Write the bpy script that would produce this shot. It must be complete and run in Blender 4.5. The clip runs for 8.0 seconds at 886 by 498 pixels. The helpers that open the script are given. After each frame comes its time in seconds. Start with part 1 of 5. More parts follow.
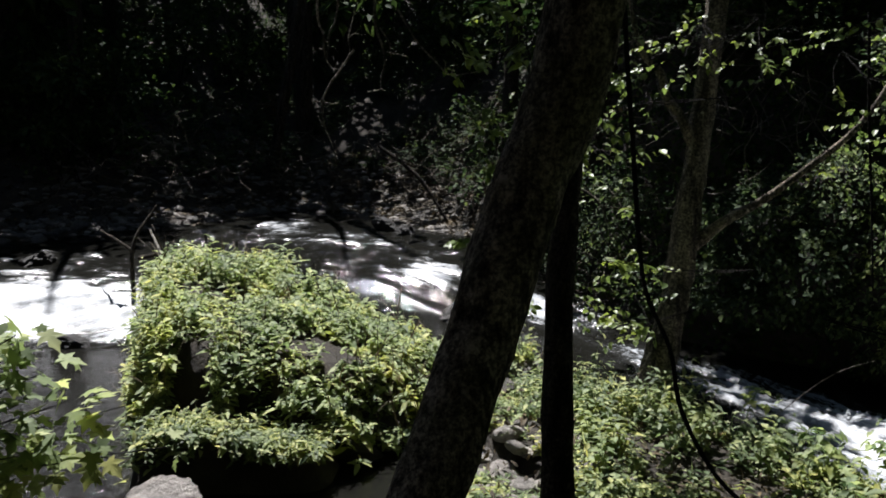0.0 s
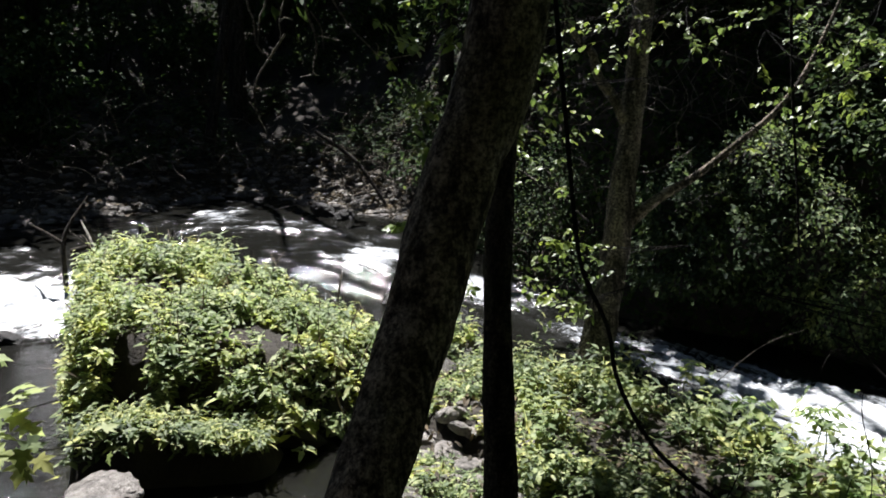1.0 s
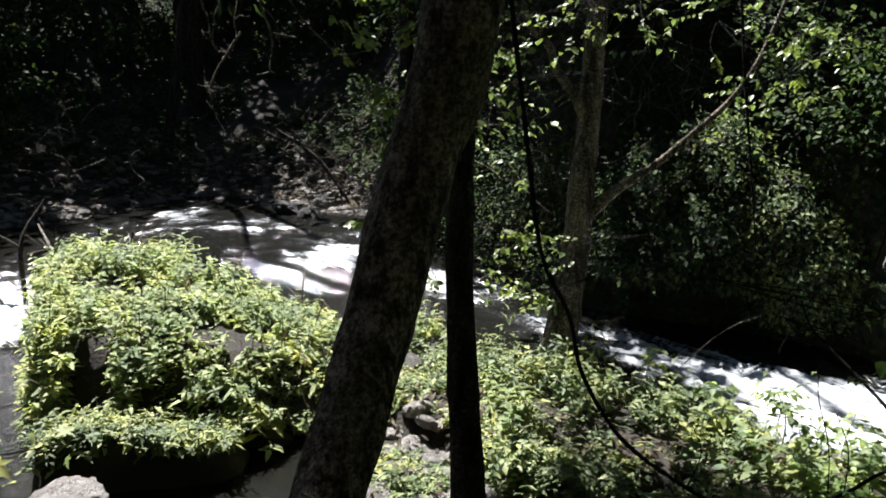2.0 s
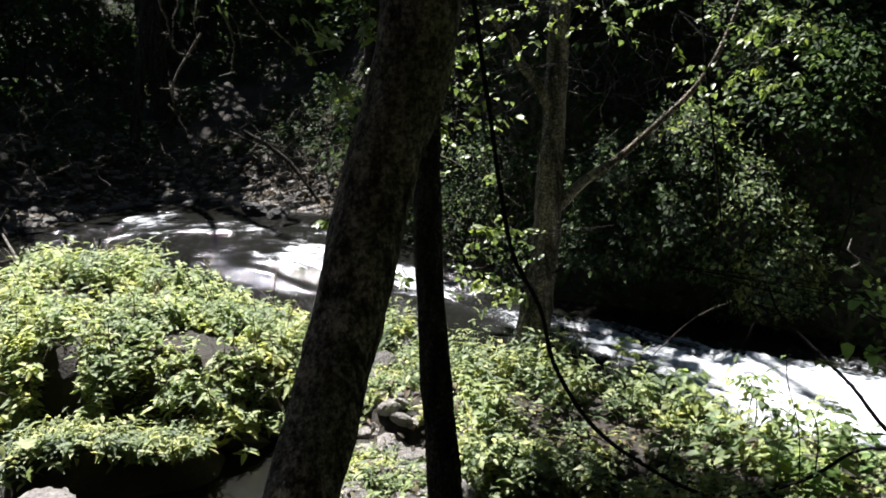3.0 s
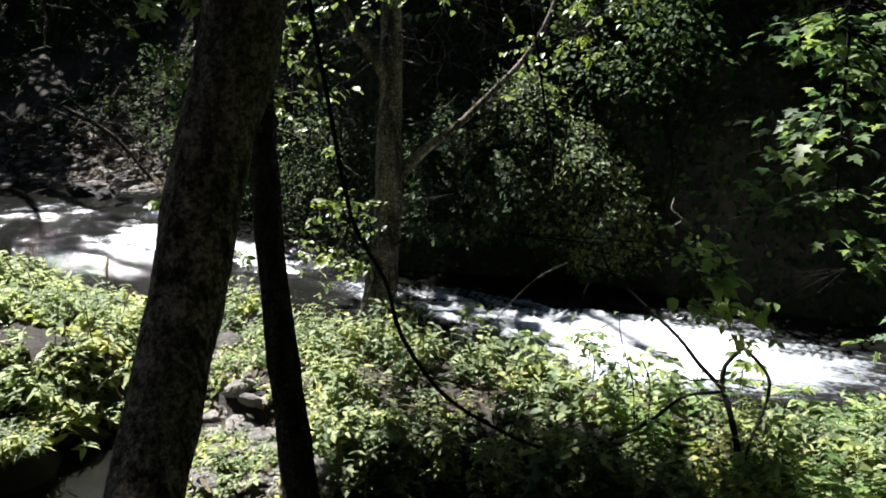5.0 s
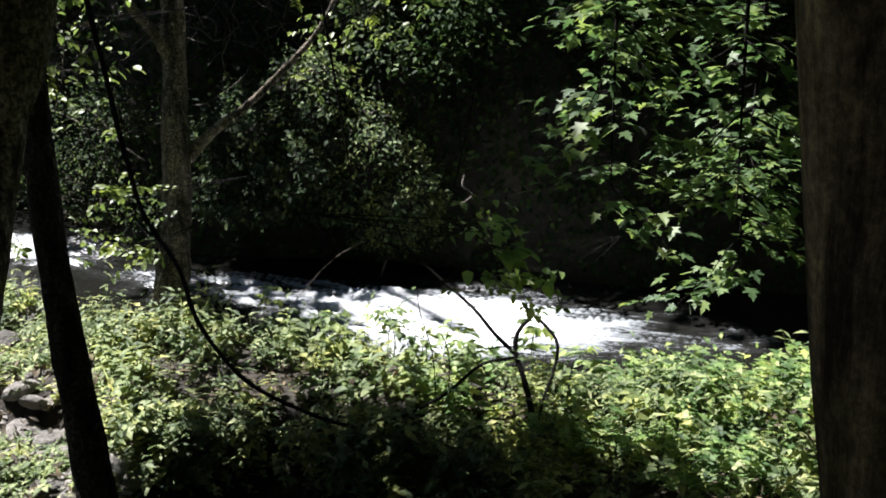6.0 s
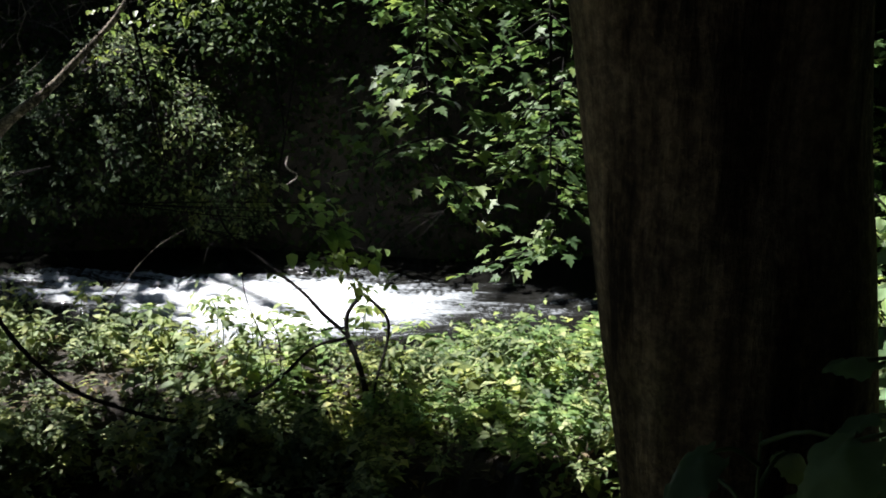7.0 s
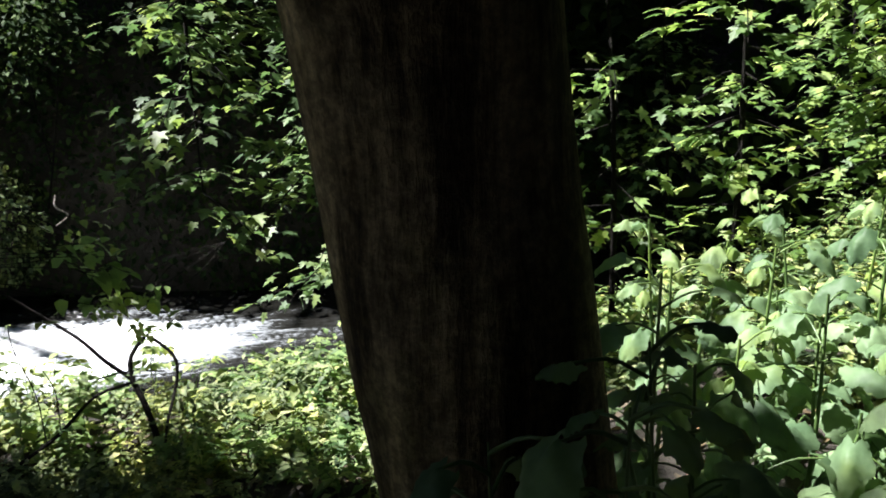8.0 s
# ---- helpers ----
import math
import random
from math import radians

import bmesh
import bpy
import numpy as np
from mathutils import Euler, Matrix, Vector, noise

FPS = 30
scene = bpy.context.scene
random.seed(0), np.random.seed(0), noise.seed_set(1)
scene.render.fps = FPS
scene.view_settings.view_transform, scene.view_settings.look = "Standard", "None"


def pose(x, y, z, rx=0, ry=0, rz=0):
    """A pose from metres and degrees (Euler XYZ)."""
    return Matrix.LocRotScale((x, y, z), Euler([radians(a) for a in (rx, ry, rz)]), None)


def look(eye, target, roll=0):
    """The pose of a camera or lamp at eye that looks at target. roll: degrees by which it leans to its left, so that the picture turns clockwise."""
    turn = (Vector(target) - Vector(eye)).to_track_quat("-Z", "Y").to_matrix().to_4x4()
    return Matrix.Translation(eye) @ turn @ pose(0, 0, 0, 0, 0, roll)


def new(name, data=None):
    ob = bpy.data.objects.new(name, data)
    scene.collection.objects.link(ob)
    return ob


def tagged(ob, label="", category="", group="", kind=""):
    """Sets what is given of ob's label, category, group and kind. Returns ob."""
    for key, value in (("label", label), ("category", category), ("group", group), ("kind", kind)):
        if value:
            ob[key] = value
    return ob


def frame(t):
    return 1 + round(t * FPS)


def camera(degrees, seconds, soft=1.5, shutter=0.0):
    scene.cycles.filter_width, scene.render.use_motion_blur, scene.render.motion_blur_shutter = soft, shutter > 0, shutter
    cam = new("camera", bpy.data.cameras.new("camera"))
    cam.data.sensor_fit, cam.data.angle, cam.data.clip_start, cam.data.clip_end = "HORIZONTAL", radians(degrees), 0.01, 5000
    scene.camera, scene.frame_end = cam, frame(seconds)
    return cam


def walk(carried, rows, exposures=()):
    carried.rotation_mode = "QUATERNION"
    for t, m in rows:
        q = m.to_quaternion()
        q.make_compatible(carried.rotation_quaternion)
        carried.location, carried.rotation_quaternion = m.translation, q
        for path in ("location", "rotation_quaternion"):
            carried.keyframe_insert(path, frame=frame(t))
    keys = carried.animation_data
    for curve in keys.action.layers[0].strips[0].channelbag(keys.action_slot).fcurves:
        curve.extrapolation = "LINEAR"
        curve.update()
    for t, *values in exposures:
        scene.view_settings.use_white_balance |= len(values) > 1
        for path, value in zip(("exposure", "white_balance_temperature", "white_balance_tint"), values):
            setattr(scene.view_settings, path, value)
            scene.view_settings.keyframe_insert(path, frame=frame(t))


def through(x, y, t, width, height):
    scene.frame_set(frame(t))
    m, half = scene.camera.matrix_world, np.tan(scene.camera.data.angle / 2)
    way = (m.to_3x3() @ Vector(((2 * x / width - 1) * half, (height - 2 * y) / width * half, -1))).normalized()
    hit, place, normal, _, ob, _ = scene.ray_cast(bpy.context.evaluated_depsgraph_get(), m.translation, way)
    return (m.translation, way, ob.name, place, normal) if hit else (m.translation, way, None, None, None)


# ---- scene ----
cam = camera(53.1, 8.0, soft=1.8)
# seconds, place in metres (the stream's lower level is z = 0), turn in degrees
ROWS = [
    (0.0, 0.0, 0.0, 3.3, 79.496, -1.632, 0.303),
    (0.5, 0.0157, -0.0095, 3.3008, 79.099, -1.361, -2.386),
    (1.0, 0.0227, -0.0148, 3.3025, 78.515, -0.811, -3.71),
    (1.5, 0.0346, -0.0326, 3.3069, 78.231, -0.29, -4.915),
    (2.0, 0.0466, -0.0392, 3.3036, 78.212, 0.111, -6.181),
    (3.5, 0.088, -0.036, 3.3039, 77.432, 2.275, -9.467),
    (4.0, 0.0989, -0.0446, 3.2944, 76.3, 2.32, -11.276),
    (4.2, 0.1056, -0.0621, 3.2961, 76.158, 2.5, -11.836),
    (5.3, 0.0947, -0.027, 3.3271, 75.352, 0.429, -22.523),
    (5.5, 0.0923, -0.0435, 3.3218, 75.088, -0.643, -25.37),
    (6.0, 0.0612, -0.0577, 3.3336, 74.073, 0.607, -31.91),
    (6.5, 0.1100, -0.0555, 3.3284, 73.103, 0.822, -36.91),
    (7.0, 0.1333, -0.0736, 3.33, 72.553, 0.597, -42.94),
    (7.5, 0.1650, -0.1100, 3.331, 72.92, 0.75, -49.46),
    (8.0, 0.1957, -0.1514, 3.3468, 73.62, 1.318, -56.493),
]
walk(cam, [(t, pose(x, y, z, rx, ry, rz)) for t, x, y, z, rx, ry, rz in ROWS],
     exposures=[(0.0, 1.3), (0.8, 1.62), (2.0, 1.93), (3.5, 2.09), (5.5, 2.06), (6.2, 1.9), (7.0, 1.85), (7.5, 1.95), (8.0, 2.35)])

# ---- light: a high sun ahead and to the left, a dim woodland sky ----
SUN_AZ, SUN_EL = radians(-20), radians(58)      # azimuth from +y towards +x
SUN_DIR = Vector((math.sin(SUN_AZ) * math.cos(SUN_EL), math.cos(SUN_AZ) * math.cos(SUN_EL), math.sin(SUN_EL)))
world = bpy.data.worlds.new("sky")
scene.world = world
world.use_nodes = True
wn = world.node_tree.nodes
sky = wn.new("ShaderNodeTexSky")
sky.sky_type, sky.sun_disc = "NISHITA", False
sky.sun_elevation, sky.sun_rotation = SUN_EL, SUN_AZ
world.node_tree.links.new(sky.outputs[0], wn["Background"].inputs[0])
sky.air_density, sky.dust_density = 0.6, 0.3
wn["Background"].inputs[1].default_value = 0.05
sun = new("sun", bpy.data.lights.new("sun", "SUN"))
sun.data.energy, sun.data.angle, sun.data.color = 5.0, radians(0.53), (1.0, 0.968, 0.98)
sun.matrix_world = look(SUN_DIR * 60, (0, 0, 0))


# ---- materials ----
def material(name):
    m = bpy.data.materials.new(name)
    m.use_nodes = True
    return m, m.node_tree.nodes, m.node_tree.links, m.node_tree.nodes["Principled BSDF"]


def ramp(nodes, links, source, stops):
    r = nodes.new("ShaderNodeValToRGB")
    e = r.color_ramp.elements
    while len(e) < len(stops):
        e.new(0.5)
    for el, (at, c) in zip(e, stops):
        el.position, el.color = at, (*c, 1)
    links.new(source, r.inputs[0])
    return r.outputs[0]


def noise_node(nodes, links, scale, detail=6, rough=0.6, coords=None, stretch=(1, 1, 1)):
    tc = nodes.new("ShaderNodeTexCoord")
    mp = nodes.new("ShaderNodeMapping")
    mp.inputs["Scale"].default_value = stretch
    links.new(tc.outputs["Object"], mp.inputs[0])
    n = nodes.new("ShaderNodeTexNoise")
    n.inputs["Scale"].default_value, n.inputs["Detail"].default_value, n.inputs["Roughness"].default_value = scale, detail, rough
    links.new(mp.outputs[0], n.inputs["Vector"])
    return n


def mix_color(nodes, links, fac, a, b, blend="MIX"):
    m = nodes.new("ShaderNodeMix")
    m.data_type, m.blend_type = "RGBA", blend
    for sock, v in ((m.inputs[0], fac), (m.inputs[6], a), (m.inputs[7], b)):
        if isinstance(v, (int, float)):
            sock.default_value = v
        elif isinstance(v, tuple):
            sock.default_value = (*v, 1)
        else:
            links.new(v, sock)
    return m.outputs[2]


def bump(nodes, links, height, strength, distance, bsdf):
    b = nodes.new("ShaderNodeBump")
    b.inputs["Strength"].default_value, b.inputs["Distance"].default_value = strength, distance
    links.new(height, b.inputs["Height"])
    links.new(b.outputs[0], bsdf.inputs["Normal"])


def leaf_material(name, dark, mid, light, through=0.4, rough=0.42, island=True, gloss=0.4):
    """A leaf: its own tint for every leaf, faint mottling, and light that shines through the blade."""
    m, n, l, b = material(name)
    g = n.new("ShaderNodeNewGeometry") if island else n.new("ShaderNodeObjectInfo")
    tint = ramp(n, l, g.outputs["Random Per Island"] if island else g.outputs["Random"], [(0.0, dark), (0.55, mid), (1.0, light)])
    drift = noise_node(n, l, 2.6, 4, 0.6)
    tint = mix_color(n, l, 0.8, tint, ramp(n, l, drift.outputs["Fac"], [(0.36, (0.42, 0.5, 0.5)), (0.5, (1.0, 1.0, 1.0)), (0.64, (1.4, 1.22, 0.72))]), "MULTIPLY")
    mott = noise_node(n, l, 30, 4)
    col = mix_color(n, l, 0.35, tint, ramp(n, l, mott.outputs["Fac"], [(0.3, (0.45, 0.5, 0.4)), (0.7, (1.2, 1.2, 1.1))]), "MULTIPLY")
    l.new(col, b.inputs["Base Color"])
    b.inputs["Roughness"].default_value = rough
    b.inputs["Specular IOR Level"].default_value = gloss
    tr = n.new("ShaderNodeBsdfTranslucent")
    l.new(mix_color(n, l, 1.0, col, (1.18, 1.2, 0.95), "MULTIPLY"), tr.inputs[0])
    mx = n.new("ShaderNodeMixShader")
    mx.inputs[0].default_value = through
    l.new(b.outputs[0], mx.inputs[1])
    l.new(tr.outputs[0], mx.inputs[2])
    l.new(mx.outputs[0], n["Material Output"].inputs[0])
    return m


def bark_material(name, dark, light, moss, moss_amount=0.5, scale=9.0, stretch=(1, 1, 0.22), spots=0.6, streak=0.0, grit=0.85):
    m, n, l, b = material(name)
    ridge = noise_node(n, l, scale, 8, 0.7, stretch=stretch)
    fine = noise_node(n, l, max(scale * 3, 45), 6, 0.75)
    patch = noise_node(n, l, 2.3, 5, 0.65)
    lich = noise_node(n, l, 14, 3, 0.5)
    col = ramp(n, l, ridge.outputs["Fac"], [(0.4, dark), (0.6, light)])
    col = mix_color(n, l, ramp(n, l, patch.outputs["Fac"], [(0.62 - 0.3 * moss_amount, (0, 0, 0)), (0.8 - 0.3 * moss_amount, (0.6, 0.6, 0.6))]), col, moss)
    crack = n.new("ShaderNodeTexVoronoi")
    crack.feature = "DISTANCE_TO_EDGE"
    crack.inputs["Scale"].default_value = scale * 2.2
    l.new(ridge.inputs["Vector"].links[0].from_socket, crack.inputs["Vector"])
    col = mix_color(n, l, 0.3, col, ramp(n, l, crack.outputs["Distance"], [(0.0, (0.3, 0.3, 0.3)), (0.14, (1.0, 1.0, 1.0))]), "MULTIPLY")
    col = mix_color(n, l, grit, col, ramp(n, l, fine.outputs["Fac"], [(0.4, (0.12, 0.12, 0.12)), (0.5, (0.8, 0.8, 0.8)), (0.6, (1.9, 1.85, 1.75))]), "MULTIPLY")
    col = mix_color(n, l, ramp(n, l, lich.outputs["Fac"], [(0.64, (0, 0, 0)), (0.7, (spots, spots, spots))]), col, tuple(min(1, 2.2 * c) for c in light))
    if streak:      # dark stains down the stem, which also paint in shade on the trunk
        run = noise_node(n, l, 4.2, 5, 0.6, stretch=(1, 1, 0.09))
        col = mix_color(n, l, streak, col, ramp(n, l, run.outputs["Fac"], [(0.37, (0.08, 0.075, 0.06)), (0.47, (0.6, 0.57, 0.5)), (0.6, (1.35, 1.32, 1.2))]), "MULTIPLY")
    l.new(col, b.inputs["Base Color"])
    b.inputs["Roughness"].default_value = 0.9
    b.inputs["Specular IOR Level"].default_value = 0.15
    hs = n.new("ShaderNodeMath")
    hs.operation = "MULTIPLY_ADD"
    hs.inputs[1].default_value = 0.25
    l.new(fine.outputs["Fac"], hs.inputs[0])
    l.new(ridge.outputs["Fac"], hs.inputs[2])
    bump(n, l, hs.outputs[0], 1.0, 0.08, b)
    return m


def earth_material(name, dark, mid, light, scale=2.2, bump_d=0.05):
    m, n, l, b = material(name)
    a = noise_node(n, l, scale, 7, 0.65)
    f = noise_node(n, l, scale * 14, 6, 0.7)
    v = n.new("ShaderNodeTexVoronoi")
    v.inputs["Scale"].default_value = scale * 9
    col = ramp(n, l, a.outputs["Fac"], [(0.3, dark), (0.5, mid), (0.72, light)])
    col = mix_color(n, l, 0.6, col, ramp(n, l, f.outputs["Fac"], [(0.3, (0.35, 0.33, 0.3)), (0.7, (1.4, 1.4, 1.35))]), "MULTIPLY")
    l.new(col, b.inputs["Base Color"])
    b.inputs["Roughness"].default_value = 0.92
    hs = n.new("ShaderNodeMath")
    hs.operation = "ADD"
    l.new(f.outputs["Fac"], hs.inputs[0])
    l.new(v.outputs["Distance"], hs.inputs[1])
    bump(n, l, hs.outputs[0], 0.8, bump_d, b)
    return m


def stone_material(name, dark, light, island=False):
    m, n, l, b = material(name)
    o = n.new("ShaderNodeNewGeometry") if island else n.new("ShaderNodeObjectInfo")
    a = noise_node(n, l, 5, 7, 0.65)
    f = noise_node(n, l, 40, 5, 0.7)
    col = ramp(n, l, a.outputs["Fac"], [(0.3, dark), (0.7, light)])
    col = mix_color(n, l, 0.7, col, ramp(n, l, o.outputs["Random Per Island"] if island else o.outputs["Random"], [(0, (0.5, 0.48, 0.45)), (1, (1.35, 1.3, 1.25))]), "MULTIPLY")
    col = mix_color(n, l, 0.5, col, ramp(n, l, f.outputs["Fac"], [(0.3, (0.5, 0.5, 0.5)), (0.7, (1.3, 1.3, 1.3))]), "MULTIPLY")
    l.new(col, b.inputs["Base Color"])
    b.inputs["Roughness"].default_value = 0.75
    bump(n, l, f.outputs["Fac"], 1.0, 0.04, b)
    return m


def water_material():
    """Turbid stream water; the foam on the mesh's own "foam" values turns it to white froth."""
    m, n, l, b = material("stream_water")
    at = n.new("ShaderNodeAttribute")
    at.attribute_name = "foam"
    line = n.new("ShaderNodeAttribute")
    line.attribute_name = "stream_line"
    froth = noise_node(n, l, 3.4, 9, 0.75, stretch=(0.3, 1.7, 1))
    fine = noise_node(n, l, 13, 7, 0.75, stretch=(0.4, 1.5, 1))
    for nz in (froth, fine):
        l.new(line.outputs["Vector"], nz.inputs["Vector"].links[0].from_node.inputs[0])
    s = n.new("ShaderNodeMath")
    s.operation = "MULTIPLY_ADD"
    s.inputs[1].default_value = 0.62
    l.new(froth.outputs["Fac"], s.inputs[0])
    l.new(at.outputs["Fac"], s.inputs[2])
    s2 = n.new("ShaderNodeMath")
    s2.operation = "MULTIPLY_ADD"
    s2.inputs[1].default_value = 0.6
    l.new(fine.outputs["Fac"], s2.inputs[0])
    l.new(s.outputs[0], s2.inputs[2])
    spray = noise_node(n, l, 42, 5, 0.7, stretch=(0.5, 1.3, 1))
    l.new(line.outputs["Vector"], spray.inputs["Vector"].links[0].from_node.inputs[0])
    s3 = n.new("ShaderNodeMath")
    s3.operation = "MULTIPLY_ADD"
    s3.inputs[1].default_value = 0.38
    l.new(spray.outputs["Fac"], s3.inputs[0])
    l.new(s2.outputs[0], s3.inputs[2])
    s = n.new("ShaderNodeMath")
    s.operation = "SUBTRACT"
    s.inputs[1].default_value = 0.54
    l.new(s3.outputs[0], s.inputs[0])
    fac = ramp(n, l, s.outputs[0], [(0.45, (0, 0, 0)), (0.85, (1, 1, 1))])
    col = ramp(n, l, s.outputs[0], [(0.42, (0.007, 0.007, 0.006)), (0.58, (0.02, 0.021, 0.02)), (0.68, (0.16, 0.175, 0.185)), (0.84, (0.38, 0.405, 0.425)), (1.05, (0.74, 0.76, 0.78))])
    l.new(col, b.inputs["Base Color"])
    rgh = n.new("ShaderNodeMapRange")
    rgh.inputs["To Min"].default_value, rgh.inputs["To Max"].default_value = 0.05, 0.6
    l.new(fac, rgh.inputs["Value"])
    l.new(rgh.outputs[0], b.inputs["Roughness"])
    b.inputs["Specular IOR Level"].default_value = 0.22
    hs = n.new("ShaderNodeMath")
    hs.operation = "MULTIPLY_ADD"
    hs.inputs[1].default_value = 0.2
    l.new(fine.outputs["Fac"], hs.inputs[0])
    l.new(froth.outputs["Fac"], hs.inputs[2])
    bump(n, l, hs.outputs[0], 0.28, 0.05, b)
    return m


LEAF_NETTLE = leaf_material("nettle_leaf", (0.12, 0.165, 0.085), (0.29, 0.36, 0.16), (0.5, 0.53, 0.28), 0.5, 0.6, gloss=0.3)
LEAF_BANK = leaf_material("bank_herb_leaf", (0.05, 0.08, 0.038), (0.21, 0.27, 0.13), (0.43, 0.46, 0.24), 0.47, 0.58, gloss=0.3)
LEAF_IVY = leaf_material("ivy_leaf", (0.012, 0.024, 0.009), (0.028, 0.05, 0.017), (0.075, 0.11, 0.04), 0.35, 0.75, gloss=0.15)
LEAF_MAPLE = leaf_material("maple_leaf", (0.045, 0.09, 0.04), (0.1, 0.165, 0.066), (0.2, 0.27, 0.11), 0.46, 0.5, gloss=0.35)
LEAF_BEECH = leaf_material("young_leaf", (0.06, 0.095, 0.035), (0.135, 0.19, 0.058), (0.28, 0.335, 0.105), 0.45)
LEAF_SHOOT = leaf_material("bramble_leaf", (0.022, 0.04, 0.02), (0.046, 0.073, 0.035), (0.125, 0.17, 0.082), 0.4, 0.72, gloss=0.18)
# paler copy of the bramble leaf; sunlight on the mound's edge is in it
LEAF_EDGE_LIT = leaf_material("bramble_leaf_lit", (0.08, 0.125, 0.055), (0.18, 0.24, 0.1), (0.32, 0.38, 0.19), 0.45, 0.6, gloss=0.3)
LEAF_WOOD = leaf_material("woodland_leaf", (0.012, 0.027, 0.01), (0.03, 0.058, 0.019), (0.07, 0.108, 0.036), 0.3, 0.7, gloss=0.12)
LEAF_BUR = leaf_material("broad_leaf", (0.12, 0.2, 0.1), (0.19, 0.29, 0.15), (0.25, 0.35, 0.18), 0.48, 0.55, island=False, gloss=0.25)
LEAF_SUNNY = leaf_material("sunny_leaf", (0.06, 0.12, 0.044), (0.19, 0.295, 0.105), (0.4, 0.48, 0.2), 0.5, 0.52, gloss=0.35)
LEAF_DRY = leaf_material("dry_leaf", (0.04, 0.03, 0.02), (0.08, 0.062, 0.041), (0.14, 0.112, 0.075), 0.1, 0.85)
BARK_LEAN = bark_material("mossy_grey_bark", (0.05, 0.042, 0.032), (0.42, 0.37, 0.29), (0.16, 0.155, 0.085), 0.5, 15.0, (1, 1, 0.4), 0.3)
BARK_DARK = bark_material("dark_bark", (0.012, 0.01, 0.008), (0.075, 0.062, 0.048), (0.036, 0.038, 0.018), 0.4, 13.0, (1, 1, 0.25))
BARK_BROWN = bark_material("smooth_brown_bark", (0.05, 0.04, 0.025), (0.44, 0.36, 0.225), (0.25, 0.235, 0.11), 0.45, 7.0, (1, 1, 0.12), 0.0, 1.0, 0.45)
BARK_BANK = bark_material("grey_brown_bark", (0.05, 0.042, 0.033), (0.3, 0.255, 0.205), (0.08, 0.08, 0.045), 0.35, 9.0, (1, 1, 0.14))
TWIG_GREY = bark_material("grey_twig_bark", (0.07, 0.06, 0.05), (0.2, 0.18, 0.15), (0.07, 0.07, 0.04), 0.2, 20)
TWIG_PALE = bark_material("pale_twig_bark", (0.12, 0.11, 0.09), (0.33, 0.3, 0.25), (0.12, 0.12, 0.08), 0.2, 20)
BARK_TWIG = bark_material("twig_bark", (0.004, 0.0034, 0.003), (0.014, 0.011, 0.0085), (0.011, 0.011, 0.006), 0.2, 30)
DEAD_WOOD = bark_material("bleached_dead_wood", (0.2, 0.18, 0.15), (0.42, 0.39, 0.34), (0.14, 0.14, 0.1), 0.2, 20)
STEM_GREEN = leaf_material("green_stem", (0.06, 0.12, 0.03), (0.1, 0.17, 0.05), (0.14, 0.2, 0.07), 0.15)
EARTH = earth_material("woodland_earth", (0.01, 0.008, 0.006), (0.026, 0.021, 0.0145), (0.06, 0.049, 0.034))
STONE = stone_material("river_stone", (0.045, 0.042, 0.038), (0.15, 0.143, 0.13))
STONE_WET = stone_material("wet_stone", (0.008, 0.008, 0.007), (0.026, 0.025, 0.022))
STONE_BANK = stone_material("bank_stone", (0.075, 0.07, 0.062), (0.3, 0.28, 0.25), island=True)
STONE_GRAVEL = stone_material("pale_gravel", (0.14, 0.132, 0.12), (0.42, 0.4, 0.36), island=True)
STONE_PALE = stone_material("pale_stone", (0.13, 0.124, 0.115), (0.45, 0.43, 0.4))
WATER = water_material()

RNG = np.random.default_rng(7)


# ---- mesh makers ----
def part(name, mesh, mat, parent=None, label=""):
    """One mesh object, under a thing or a part where a parent is given."""
    if mat is not None and not mesh.materials:
        mesh.materials.append(mat)
    ob = new(name, mesh)
    if parent is not None:
        ob.parent = parent
    return tagged(ob, label)


def thing(name, label, category, group="", kind="", at=(0, 0, 0)):
    ob = new(name)
    ob.location = at
    ob.empty_display_size = 0.1
    return tagged(ob, label, category, group, kind)


def mesh_of_array(name, verts, quads, smooth=True):
    """A mesh from arrays: verts (n, 3) and faces (m, k), all of k corners."""
    me = bpy.data.meshes.new(name)
    k = quads.shape[1]
    me.vertices.add(len(verts))
    me.vertices.foreach_set("co", np.ascontiguousarray(verts, dtype=np.float32).ravel())
    me.loops.add(quads.size)
    me.loops.foreach_set("vertex_index", np.ascontiguousarray(quads, dtype=np.int32).ravel())
    me.polygons.add(len(quads))
    me.polygons.foreach_set("loop_start", np.arange(0, quads.size, k, dtype=np.int32))
    me.polygons.foreach_set("use_smooth", np.full(len(quads), smooth))
    me.update(calc_edges=True)
    return me


def lattice(n, seed):
    return np.random.default_rng(seed).random((n, n, n))


LAT = lattice(48, 5)


def vnoise(p):
    """Smooth value noise in 0..1 at the points p (n, 3)."""
    p = np.asarray(p, dtype=float)
    i = np.floor(p).astype(int)
    f = p - i
    f = f * f * (3 - 2 * f)
    out = 0
    for dx in (0, 1):
        for dy in (0, 1):
            for dz in (0, 1):
                w = (f[:, 0] if dx else 1 - f[:, 0]) * (f[:, 1] if dy else 1 - f[:, 1]) * (f[:, 2] if dz else 1 - f[:, 2])
                out = out + w * LAT[(i[:, 0] + dx) % 48, (i[:, 1] + dy) % 48, (i[:, 2] + dz) % 48]
    return out


